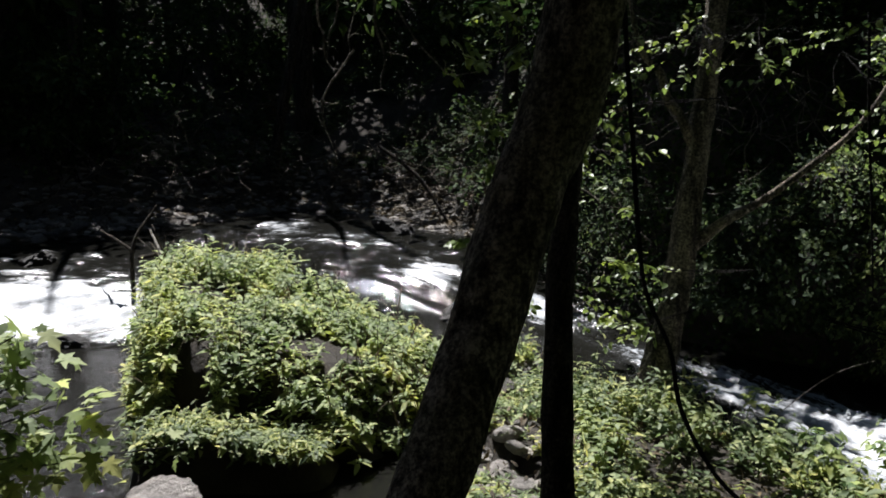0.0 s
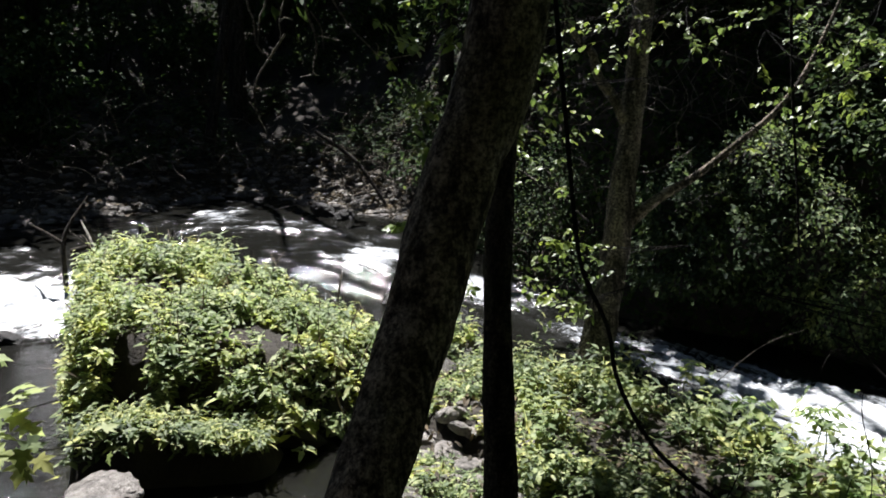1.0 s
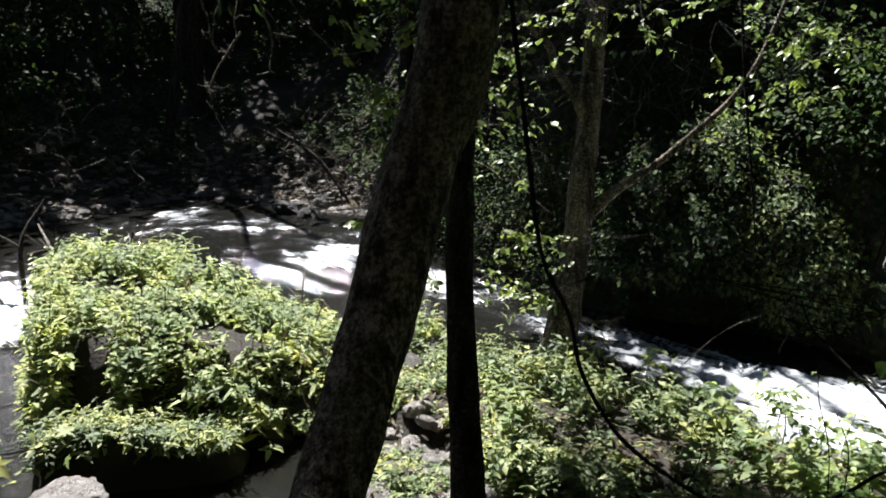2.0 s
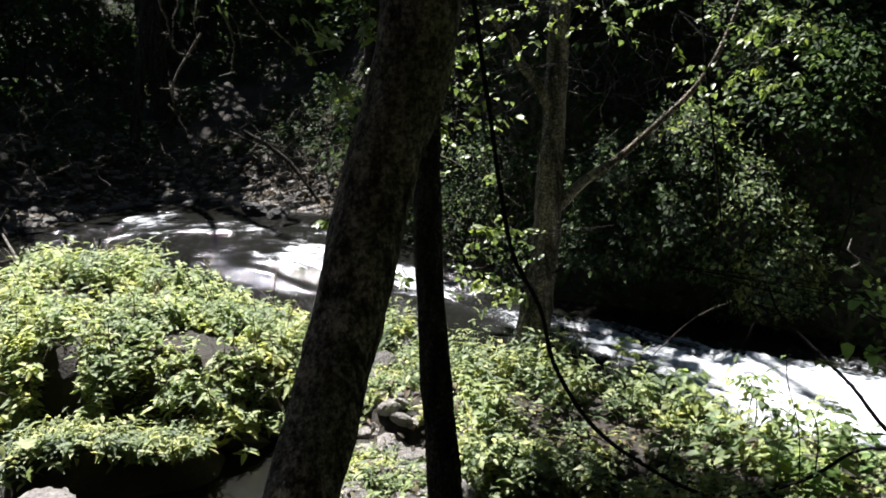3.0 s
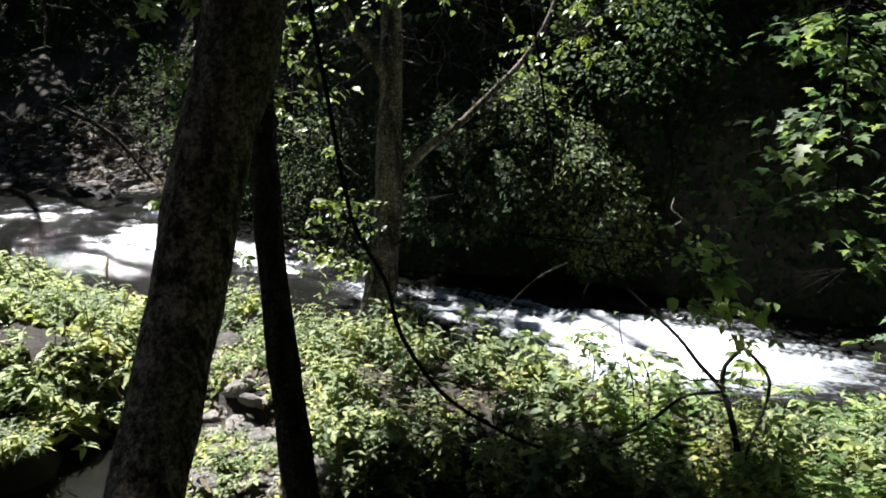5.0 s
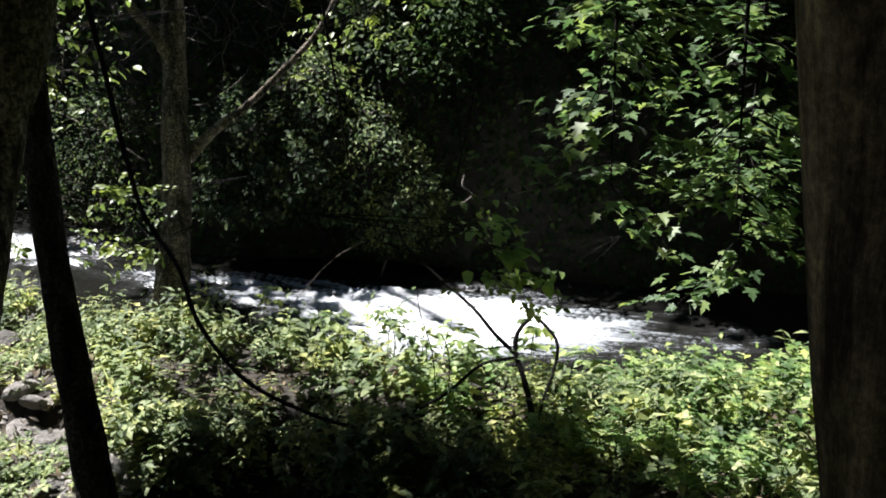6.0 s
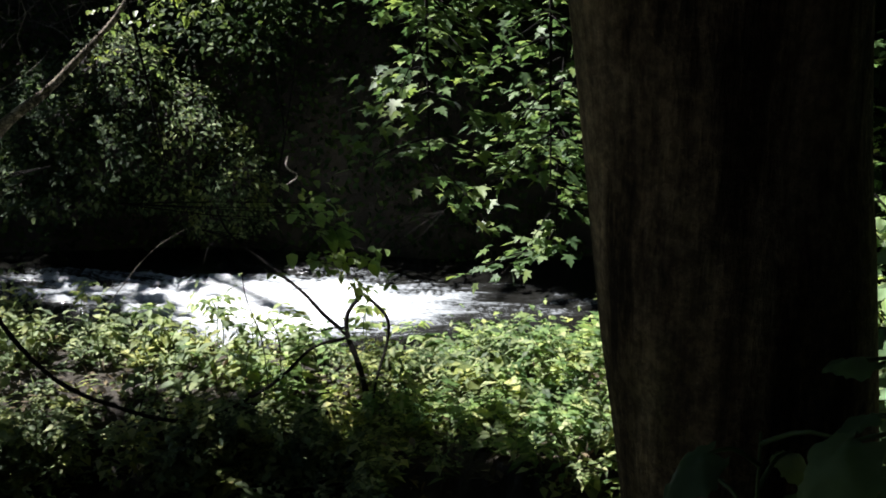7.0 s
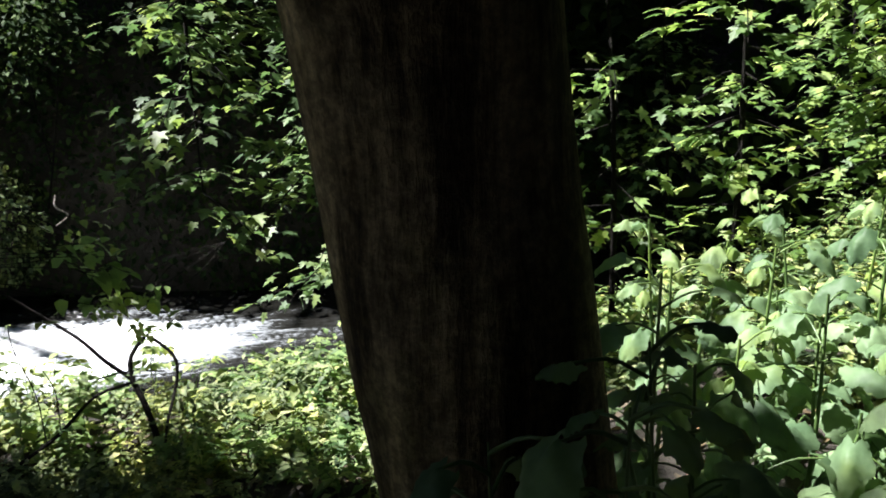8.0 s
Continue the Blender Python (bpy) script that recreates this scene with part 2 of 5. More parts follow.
def fbm(p, octaves=4):
    p = np.asarray(p, dtype=float)
    out, amp, tot = 0, 1.0, 0
    for o in range(octaves):
        out = out + amp * vnoise(p * 2 ** o + 17.3 * o)
        tot += amp
        amp *= 0.5
    return out / tot


def fbm2(x, y, scale, octaves=4, z=0.0):
    return fbm(np.stack([np.ravel(x) * scale, np.ravel(y) * scale, np.full(np.size(x), z)], 1), octaves).reshape(np.shape(x))


def unit(v):
    v = np.asarray(v, dtype=float)
    return v / np.maximum(np.linalg.norm(v, axis=-1, keepdims=True), 1e-9)


def smooth_line(pts, n):
    """A smooth line of n points through the given ones."""
    p = np.asarray(pts, dtype=float)
    d = np.r_[0, np.cumsum(np.linalg.norm(np.diff(p, axis=0), axis=1))]
    q = np.vstack([2 * p[0] - p[1], p, 2 * p[-1] - p[-2]])
    out = []
    for s in np.linspace(0, d[-1], n):
        k = min(max(np.searchsorted(d, s) - 1, 0), len(p) - 2)
        u = (s - d[k]) / max(d[k + 1] - d[k], 1e-9)
        a, b, c, e = q[k], q[k + 1], q[k + 2], q[k + 3]
        out.append(0.5 * (2 * b + (c - a) * u + (2 * a - 5 * b + 4 * c - e) * u * u + (3 * b - a - 3 * c + e) * u ** 3))
    return np.array(out)


def tube_arrays(pts, radii, sides=10, n=None, rough=0.0, freq=6.0, seed=0.0):
    line = smooth_line(pts, n or max(6, 4 * len(pts)))
    m = len(line)
    along = np.linspace(0, 1, len(radii))
    if len(radii) == len(pts):
        along = np.r_[0, np.cumsum(np.linalg.norm(np.diff(np.asarray(pts, dtype=float), axis=0), axis=1))]
        along = along / along[-1]
    r = np.interp(np.linspace(0, 1, m), along, radii)
    t = unit(np.gradient(line, axis=0))
    ref = np.array([1.0, 0.1, 0.0]) if abs(t[:, 2]).mean() > 0.6 else np.array([0.0, 0.1, 1.0])
    a = unit(np.cross(t, ref))
    b = np.cross(t, a)
    ang = np.linspace(0, 2 * np.pi, sides, endpoint=False)
    ring = a[:, None] * np.cos(ang)[None, :, None] + b[:, None] * np.sin(ang)[None, :, None]
    v = line[:, None] + ring * r[:, None, None]
    if rough:
        k = fbm((v * freq * np.array([1, 1, 0.35])).reshape(-1, 3) + seed, 4).reshape(m, sides) - 0.5
        v = v + ring * (k * 2 * rough * r[:, None])[..., None]
    v = v.reshape(-1, 3)
    j = np.arange(m - 1)[:, None] * sides
    s = np.arange(sides)[None]
    s2 = (s + 1) % sides
    q = np.stack([j + s, j + s2, j + sides + s2, j + sides + s], -1).reshape(-1, 4)
    return v, q


def join(pieces):
    vs, qs, o = [], [], 0
    for v, q in pieces:
        vs.append(v)
        qs.append(q + o)
        o += len(v)
    return np.vstack(vs), np.vstack(qs)


def tube(name, pts, radii, mat, parent, sides=10, n=None, rough=0.0, freq=6.0, label="", seed=0.0):
    v, q = tube_arrays(pts, radii, sides, n, rough, freq, seed)
    return part(name, mesh_of_array(name, v, q), mat, parent, label)


# leaf outlines: unit length along +y, blade facing +z; all faces are triangles
def outline_leaf(points, fold=0.12, droop=0.15):
    """A leaf from half its outline, mirrored about a sunken midrib."""
    mids = [(0, y, -droop * y * y) for _, y in points]
    rows = [[(-x, y, fold * x / 0.3 - droop * y * y) for x, y in points], mids, [(x, y, fold * x / 0.3 - droop * y * y) for x, y in points]]
    k = len(points)
    v = [p for row in rows for p in row]
    f = []
    for side in (0, 1):
        a, b = side * k, (side + 1) * k
        for i in range(k - 1):
            f += [(a + i, b + i, b + i + 1), (a + i, b + i + 1, a + i + 1)]
    return np.array(v, dtype=float), np.array(f)


OVATE_SMALL = outline_leaf([(0.04, 0), (0.3, 0.42), (0.0, 1.0)], 0.1, 0.25)
NARROW_SMALL = outline_leaf([(0.03, 0), (0.18, 0.42), (0.0, 1.0)], 0.08, 0.3)
OVATE = outline_leaf([(0.02, 0), (0.3, 0.3), (0.24, 0.65), (0.0, 1.0)], 0.1, 0.25)
NARROW = outline_leaf([(0.02, 0), (0.18, 0.35), (0.13, 0.7), (0.0, 1.0)], 0.08, 0.3)
DIAMOND = (np.array([(0, 0, 0), (-0.32, 0.45, 0.1), (0.32, 0.45, 0.1), (0, 1, -0.1)], dtype=float), np.array([(0, 3, 1), (0, 2, 3)]))


def lobed(outline, droop=0.2):
    """A lobed leaf as a fan about its stalk's end."""
    pts = [(0, 0.16, 0)] + [(x, y, -droop * (x * x + (y - 0.2) ** 2) + 0.08 * abs(x)) for x, y in outline]
    n = len(outline)
    return np.array(pts, dtype=float), np.array([(0, 1 + i, 1 + (i + 1) % n) for i in range(n)])


MAPLE = lobed([(0, 0), (0.14, -0.06), (0.4, -0.04), (0.27, 0.12), (0.38, 0.2), (0.6, 0.42), (0.36, 0.38), (0.17, 0.4), (0.26, 0.62), (0.13, 0.72), (0.0, 1.0),
               (-0.13, 0.72), (-0.26, 0.62), (-0.17, 0.4), (-0.36, 0.38), (-0.6, 0.42), (-0.38, 0.2), (-0.27, 0.12), (-0.4, -0.04), (-0.14, -0.06)])


def leaves(name, at, ahead, normal, size, shape, mat, parent=None, label="", smooth=True):
    """One mesh of many leaves: stalk points, directions of the tips, blade normals and lengths."""
    at, size = np.asarray(at, dtype=float), np.asarray(size, dtype=float)
    y = unit(ahead)
    x = unit(np.cross(y, unit(normal)))
    z = np.cross(x, y)
    tv, tf = shape
    v = at[:, None] + size[:, None, None] * (tv[None, :, 0:1] * x[:, None] + tv[None, :, 1:2] * y[:, None] + tv[None, :, 2:3] * z[:, None])
    q = tf[None] + (np.arange(len(at)) * len(tv))[:, None, None]
    return part(name, mesh_of_array(name, v.reshape(-1, 3), q.reshape(-1, 3), smooth), mat, parent, label)


def sphere_dirs(n, rng):
    return unit(rng.normal(size=(n, 3)))


def cloud(rng, centres, radii, n, flat=0.6):
    """Points for n leaves in clumps about the centres, with outward leaning tips."""
    c = rng.integers(0, len(centres), n)
    d = sphere_dirs(n, rng)
    rad = np.asarray(radii)[c] * rng.random(n) ** 0.45
    at = np.asarray(centres)[c] + d * rad[:, None] * np.array([1, 1, flat])
    ahead = unit(d * np.array([1, 1, 0.3]) + rng.normal(size=(n, 3)) * 0.5 + np.array([0, 0, -0.25]))
    normal = unit(rng.normal(size=(n, 3)) * 0.45 + np.array([0, 0, 1]))
    return at, ahead, normal


# ---- the lie of the land ----
def step(a, b, x):
    u = np.clip((x - a) / (b - a), 0, 1)
    return u * u * (3 - 2 * u)


def far_edge(x):
    return np.interp(x, (-30, -12, -7, -5, -3.6, -1.5, 0.2, 1.5, 3.3, 5.3, 7.0, 9.0, 14, 30), (15, 14.2, 14.6, 16.5, 18.6, 18.2, 16.4, 13.8, 11.4, 9.85, 7.45, 5.6, 2.0, -8))


def near_edge(x):
    return np.interp(x, (-30, -3, -1, -0.4, 0.0, 0.5, 1.2, 2.4, 3.3, 4.1, 5.1, 6.2, 9, 14, 30), (4.5, 5.4, 5.8, 6.6, 8.8, 10.0, 10.1, 9.1, 7.6, 6.35, 5.55, 5.0, 3.4, 0.0, -10))


def water_level(x, y):
    left = 0.42 * step(10.6, 12.6, y)
    right = 0.40 * step(11.5, 15.0, y)
    return np.where(x < -2, left, right)


def island_height(x, y):
    """The old overgrown pier in the stream: a sheer end and front, and a top that falls away to a tail joined to the terrace."""
    rag = fbm2(x, y, 1.5, 4, 6.0) - 0.5
    end = np.interp(y, (7.0, 8.5, 10.0, 11.5), (-2.78, -3.1, -3.46, -3.8))
    front = np.interp(x, (-3.0, -2.45, -2.3, -2.1, -1.95, -1.4, -0.7, -0.25, 0.3, 0.9, 1.6), (7.3, 7.15, 7.45, 7.4, 7.1, 7.05, 7.05, 7.45, 7.85, 8.15, 8.4))
    rear = np.interp(x, (-3.9, -2.3, -1.3, -0.5, 0.0, 0.7, 1.3), (11.3, 11.5, 10.9, 10.2, 9.8, 9.8, 9.6))
    batter = np.interp(x, (-2.7, -2.45, -2.3, -2.1, -1.9, -0.8, 0.0), (1.0, 0.9, 0.45, 0.45, 0.8, 0.75, 0.9))
    k = step(0.0, 0.3, x - end + 0.2 * rag) * step(-0.1, 1.0, (y - front + 0.4 * rag) / batter) * (1 - step(-0.5, 0.25, y - rear + 0.5 * rag)) * (1 - step(0.9, 1.7, x))
    top = np.interp(x, (-3.5, -2.5, -1.3, -0.5, 0.2, 1.0, 1.6), (1.02, 0.97, 0.83, 0.62, 0.42, 0.34, 0.25)) + 0.16 * rag
    # a low undercut earth ledge along its foot
    ledge = step(-0.12, 0.12, x + 2.5 + 0.3 * rag) * (1 - step(-0.2, 0.2, x + 0.85 + 0.4 * rag)) * step(-0.08, 0.08, y - 6.66 - 0.1 * (x + 1.8) + 0.3 * rag) * (1 - step(7.2, 7.6, y))
    return np.maximum(-0.6 + k * (top + 0.6), -0.6 + ledge * (0.92 + 0.3 * rag))


def land(x, y):
    x, y = np.asarray(x, dtype=float), np.asarray(y, dtype=float)
    rough = fbm2(x, y, 0.9, 5) - 0.5
    bank = y - far_edge(x)
    right = step(1.8, 4.4, x)
    rise = np.where(bank < 0, 0.5 * bank, (0.16 + 2.4 * right) * np.clip(bank, 0, 3 - 2.2 * right) + (0.42 + 0.8 * right) * np.clip(bank - 2.2 + 1.4 * right, 0, 60))
    far = -0.15 + rise + water_level(x, np.minimum(y, 20)) * 0.9 + rough * np.clip(0.25 + 0.1 * bank, 0.1, 1.0)
    # near side: the camera's bank, a dark ditch, and the sunny terrace along the stream
    ditch = np.maximum(0.9 * (x - 1.49) + (y - 6.15), np.minimum(1.6 * (x - 0.8 * y - 0.1), 0.75 * (x - 1.0) + (y - 5.6) + 0.9))
    terrace = 0.47 * step(-0.12, 0.12, ditch + 0.7 * rough) + 0.12 * step(1.0, 3.5, x) * step(-0.2, 0.3, ditch)
    terrace = np.maximum(terrace, 0.3 * step(-0.5, 0.15, 0.75 * (x - 1.0) + (y - 5.5) + 0.7 * rough) * (1 - step(0.9, 1.2, x)))
    edge = near_edge(x) - y
    near = -0.1 + terrace * step(-0.1, 2.2, edge) + np.where(edge < 0, 0.5 * edge, 0) + 1.75 * (1 - step(0.5, 2.9, y - 0.12 * np.clip(x, 0, 3) + 0.38 * np.clip(x - 3.6, 0, 8) + 0.25 * np.clip(-x, 0, 8) * 0.3))
    # the unseen ground behind the camera rises, added to block low sky light
    near = near + 0.16 * rough + 0.6 * np.clip(-1.5 - y, 0, 60) + 0.25 * np.clip(-9 - x, 0, 60) * (y < 5)
    return np.maximum(np.maximum(far, near), np.maximum(island_height(x, y) + 0.22 * rough, -0.7))


def spaced(lo, a, b, hi, fine, coarse):
    return np.r_[np.linspace(lo, a, coarse, endpoint=False), np.arange(a, b, fine), np.linspace(b, hi, coarse)]


gx = spaced(-160, -11, 12, 160, 0.11, 26)
gy = spaced(-160, -2, 22, 190, 0.11, 26)
GX, GY = np.meshgrid(gx, gy)
GZ = land(GX, GY)
GZ = np.minimum(GZ, 30)
ny, nx = GX.shape
gv = np.stack([GX, GY, GZ], -1).reshape(-1, 3)
gi = (np.arange(ny - 1)[:, None] * nx + np.arange(nx - 1)[None]).reshape(-1)
gq = np.stack([gi, gi + 1, gi + nx + 1, gi + nx], -1)
ground = part("ground", mesh_of_array("ground", gv, gq), EARTH)
tagged(ground, "dark woodland earth banks with leaf litter along a stream", "ground", kind="structure")

# ---- the stream ----
wx, wy = np.arange(-14, 12, 0.06), np.arange(0.0, 20.5, 0.06)
WX, WY = np.meshgrid(wx, wy)


def blob(x, y, cx, cy, rx, ry, turn=0.0):
    c, s = math.cos(radians(turn)), math.sin(radians(turn))
    u, v = (x - cx) * c + (y - cy) * s, -(x - cx) * s + (y - cy) * c
    return np.exp(-((u / rx) ** 2 + (v / ry) ** 2))


def foam_amount(x, y):
    f = 2.1 * blob(x, y, -5.6, 11.5, 2.7, 0.85, 4)
    f = f + 0.3 * blob(x, y, -6.5, 13.6, 3.0, 1.0, 4)
    f = f + 1.15 * blob(x, y, -0.3, 13.7, 0.6, 0.75, -25)
    f = f + 0.42 * blob(x, y, -2.2, 16.2, 2.6, 1.3, -20) + 0.7 * blob(x, y, -3.2, 17.6, 0.6, 0.7, -20)
    f = f + 1.1 * blob(x, y, 1.5, 12.6, 1.0, 0.55, -40)
    f = f + 0.85 * blob(x, y, 3.0, 10.2, 1.5, 0.65, -50)
    f = f + 1.9 * blob(x, y, 4.75, 7.35, 1.5, 1.0, -42)
    f = f + 0.65 * blob(x, y, 6.5, 5.7, 1.3, 0.6, -38)
    f = f + 0.45 * blob(x, y, 3.8, 9.0, 1.0, 0.7, -45)
    f = f + 0.7 * blob(x, y, 5.0, 8.0, 1.1, 0.6, -42)
    return f


FO = foam_amount(WX, WY)
turb = np.clip(FO + 0.15 * step(11, 14, WY) + 0.5 * blob(WX, WY, -6.5, 13.4, 3.0, 1.1) + 0.85 * blob(WX, WY, -2.0, 15.6, 2.6, 1.5), 0.03, 1.3)
mid = smooth_line([(-14, 13.0, 0), (-8, 12.6, 0), (-5, 12.9, 0), (-2, 14.2, 0), (0, 13.2, 0), (1.5, 12.2, 0), (3, 10.3, 0), (4.7, 7.7, 0), (6.2, 6.1, 0), (8, 4.6, 0), (14, 0.5, 0)], 240)
run = np.r_[0, np.cumsum(np.linalg.norm(np.diff(mid, axis=0), axis=1))]
ALONG, ACROSS = np.interp(WX, mid[:, 0], run), WY - np.interp(WX, mid[:, 0], mid[:, 1])
flow = fbm2(0.75 * ALONG + 0.3 * ACROSS, ACROSS, 1.7, 5, 3.3) - 0.5
small = fbm2(0.42 * ALONG, 1.2 * ACROSS, 4.5, 3, 9.1) - 0.5
tiny = fbm2(0.35 * ALONG, 1.3 * ACROSS, 10.0, 3, 5.7) - 0.5
WZ = water_level(WX, WY) + np.minimum(turb, 0.7) * np.where(WX > 2, 0.6, 0.7) * (0.3 * flow + 0.24 * small + 0.2 * tiny) + 0.012 * small
WZ = WZ + 0.14 * blob(WX, WY, -0.5, 13.4, 0.9, 0.6, -20)
wny, wnx = WX.shape
wv = np.stack([WX, WY, WZ], -1).reshape(-1, 3)
wi = (np.arange(wny - 1)[:, None] * wnx + np.arange(wnx - 1)[None]).reshape(-1)
wme = mesh_of_array("water", wv, np.stack([wi, wi + 1, wi + wnx + 1, wi + wnx], -1))
fa = wme.attributes.new("foam", "FLOAT", "POINT")
fl = wme.attributes.new("stream_line", "FLOAT_VECTOR", "POINT")
fl.data.foreach_set("vector", np.stack([ALONG, ACROSS, 0.5 * WZ], -1).astype(np.float32).ravel())
fa.data.foreach_set("value", (0.43 * np.clip(FO, 0, 1.5) + np.clip(turb, 0, 0.9) * (0.55 * flow + 0.6 * small + 0.6 * tiny)).astype(np.float32).ravel())
tagged(part("water", wme, WATER), "grey stream water breaking into white foam over a low fall", "water", kind="structure")


# ---- trees that the camera sees whole stretches of ----
def tree(label, trunk_pts, trunk_r, bark, limbs=(), rough=0.16, sides=28, category="tree", freq=7.0, n=None):
    t = thing("tree", label, category)
    tube("trunk", trunk_pts, trunk_r, bark, t, sides, n or 10 * len(trunk_pts), rough, freq)
    for pts, r in limbs:
        tube("limb", pts, r, bark, t, 10, None, 0.15, 9.0)
    return t


def crown(parent, rng, centres, radii, n, size, mat, shape=DIAMOND, flat=0.6, name="crown"):
    at, ahead, normal = cloud(rng, np.asarray(centres, dtype=float), radii, n, flat)
    return leaves(name, at, ahead, normal, size * rng.uniform(0.6, 1.25, n), shape, mat, parent)


lean_tree = tree("leaning tree trunk with mossy grey bark on the near bank",
                 [(-0.55, 2.55, 0.3), (-0.3, 2.9, 0.95), (-0.15, 3.14, 1.35), (0.06, 3.49, 1.92), (0.17, 3.65, 2.24), (0.28, 3.78, 2.61), (0.39, 3.86, 2.95), (0.52, 3.92, 3.32), (0.6, 3.94, 3.8), (0.75, 4.0, 5.0), (0.9, 4.2, 7.5), (0.7, 4.8, 10.5)],
                 [0.22, 0.16, 0.15, 0.152, 0.155, 0.16, 0.165, 0.173, 0.176, 0.15, 0.11, 0.05], BARK_LEAN,
                 [([(0.8, 4.0, 5.4), (1.5, 3.4, 6.6), (2.2, 2.6, 7.6)], [0.08, 0.05, 0.02]), ([(0.85, 4.0, 6.2), (0.2, 4.9, 7.4), (-0.6, 5.4, 8.6)], [0.07, 0.04, 0.02])], 0.13, 48, freq=11.0, n=160)
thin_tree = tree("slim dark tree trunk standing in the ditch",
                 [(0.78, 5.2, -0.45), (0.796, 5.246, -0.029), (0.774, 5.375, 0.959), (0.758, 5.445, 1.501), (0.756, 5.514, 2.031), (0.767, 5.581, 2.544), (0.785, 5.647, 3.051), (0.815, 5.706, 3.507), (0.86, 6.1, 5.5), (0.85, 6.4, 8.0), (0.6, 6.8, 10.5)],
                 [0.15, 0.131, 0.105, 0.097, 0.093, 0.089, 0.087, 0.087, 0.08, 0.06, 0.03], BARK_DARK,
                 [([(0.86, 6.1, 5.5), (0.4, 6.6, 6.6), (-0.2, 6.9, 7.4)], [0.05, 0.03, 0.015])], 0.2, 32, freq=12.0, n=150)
bank_tree = tree("forked tree with flared mossy base on the terrace",
                 [(2.02, 8.05, 0.15), (2.06, 8.15, 0.45), (2.19, 8.3, 1.02), (2.32, 8.51, 1.55), (2.38, 8.59, 2.11), (2.46, 8.73, 2.66), (2.52, 8.84, 3.22), (2.58, 8.9, 3.93), (2.7, 9.0, 5.5), (2.8, 9.1, 8.0), (2.9, 9.2, 10.5)],
                 [0.27, 0.18, 0.14, 0.145, 0.13, 0.115, 0.108, 0.104, 0.1, 0.07, 0.03], BARK_BANK,
                 [([(2.36, 8.54, 1.75), (2.69, 8.44, 2.08), (3.02, 8.31, 2.33), (3.36, 8.21, 2.65), (3.66, 8.11, 2.96), (3.93, 8.1, 3.37), (4.3, 8.2, 4.2)], [0.075, 0.05, 0.038, 0.034, 0.03, 0.025, 0.012]),
                  ([(2.46, 8.76, 2.7), (2.28, 8.69, 3.04), (2.12, 8.73, 3.25), (2.05, 8.75, 3.48), (1.86, 8.78, 3.68), (1.7, 8.9, 4.3)], [0.06, 0.05, 0.045, 0.04, 0.03, 0.015])], 0.24, 36, freq=10.0, n=150)
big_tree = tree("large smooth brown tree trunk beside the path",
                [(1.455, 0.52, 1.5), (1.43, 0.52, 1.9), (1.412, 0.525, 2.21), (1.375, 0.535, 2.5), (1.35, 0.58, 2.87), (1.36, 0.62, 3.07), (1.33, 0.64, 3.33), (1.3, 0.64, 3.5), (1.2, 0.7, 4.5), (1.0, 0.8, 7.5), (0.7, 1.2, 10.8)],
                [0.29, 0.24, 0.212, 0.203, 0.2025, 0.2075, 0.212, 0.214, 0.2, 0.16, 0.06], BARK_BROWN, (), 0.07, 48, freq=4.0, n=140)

# ---- bare shrub with arching stem ----
shrub = thing("bare_shrub", "dark bare-stemmed shrub with looping twigs on the terrace", "shrub")
for pts, r in (
        ([(3.15, 3.78, -0.15), (3.18, 3.85, 0.2), (3.24, 3.97, 0.36), (3.37, 4.17, 0.58), (3.45, 4.38, 0.8), (3.5, 4.55, 0.93), (3.54, 4.59, 1.07), (3.65, 4.56, 1.19)], [0.03, 0.028, 0.026, 0.024, 0.021, 0.018, 0.016, 0.012]),
        ([(3.5, 4.55, 0.93), (3.41, 4.68, 1.06), (3.32, 4.82, 1.23), (3.17, 5.05, 1.43), (3.05, 5.25, 1.6), (3.0, 5.32, 1.77)], [0.016, 0.014, 0.012, 0.01, 0.008, 0.005]),
        ([(3.12, 5.17, 1.49), (3.0, 5.24, 1.52), (2.9, 5.31, 1.55)], [0.006, 0.005, 0.003]),
        ([(3.05, 5.24, 1.6), (2.96, 5.29, 1.57), (2.9, 5.3, 1.52), (2.85, 5.29, 1.42)], [0.005, 0.004, 0.004, 0.003]),
        ([(3.65, 4.56, 1.19), (3.71, 4.48, 1.11), (3.74, 4.4, 1.01), (3.69, 4.36, 0.86), (3.53, 4.27, 0.71), (3.39, 4.16, 0.59)], [0.012, 0.012, 0.012, 0.011, 0.01, 0.01]),
        ([(3.33, 4.69, 0.96), (3.49, 4.58, 0.98), (3.67, 4.43, 0.95)], [0.005, 0.006, 0.005])):
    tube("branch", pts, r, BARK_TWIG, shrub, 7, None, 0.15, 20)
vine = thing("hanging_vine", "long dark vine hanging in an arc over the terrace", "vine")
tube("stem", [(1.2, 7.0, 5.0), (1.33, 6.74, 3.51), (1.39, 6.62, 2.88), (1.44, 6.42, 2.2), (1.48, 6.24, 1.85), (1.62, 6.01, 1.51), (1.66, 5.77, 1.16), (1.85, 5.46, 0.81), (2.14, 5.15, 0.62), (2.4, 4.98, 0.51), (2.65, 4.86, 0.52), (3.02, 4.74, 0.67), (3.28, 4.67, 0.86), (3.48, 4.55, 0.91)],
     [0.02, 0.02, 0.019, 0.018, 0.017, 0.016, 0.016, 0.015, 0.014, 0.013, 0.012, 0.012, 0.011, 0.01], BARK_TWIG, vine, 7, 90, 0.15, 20)
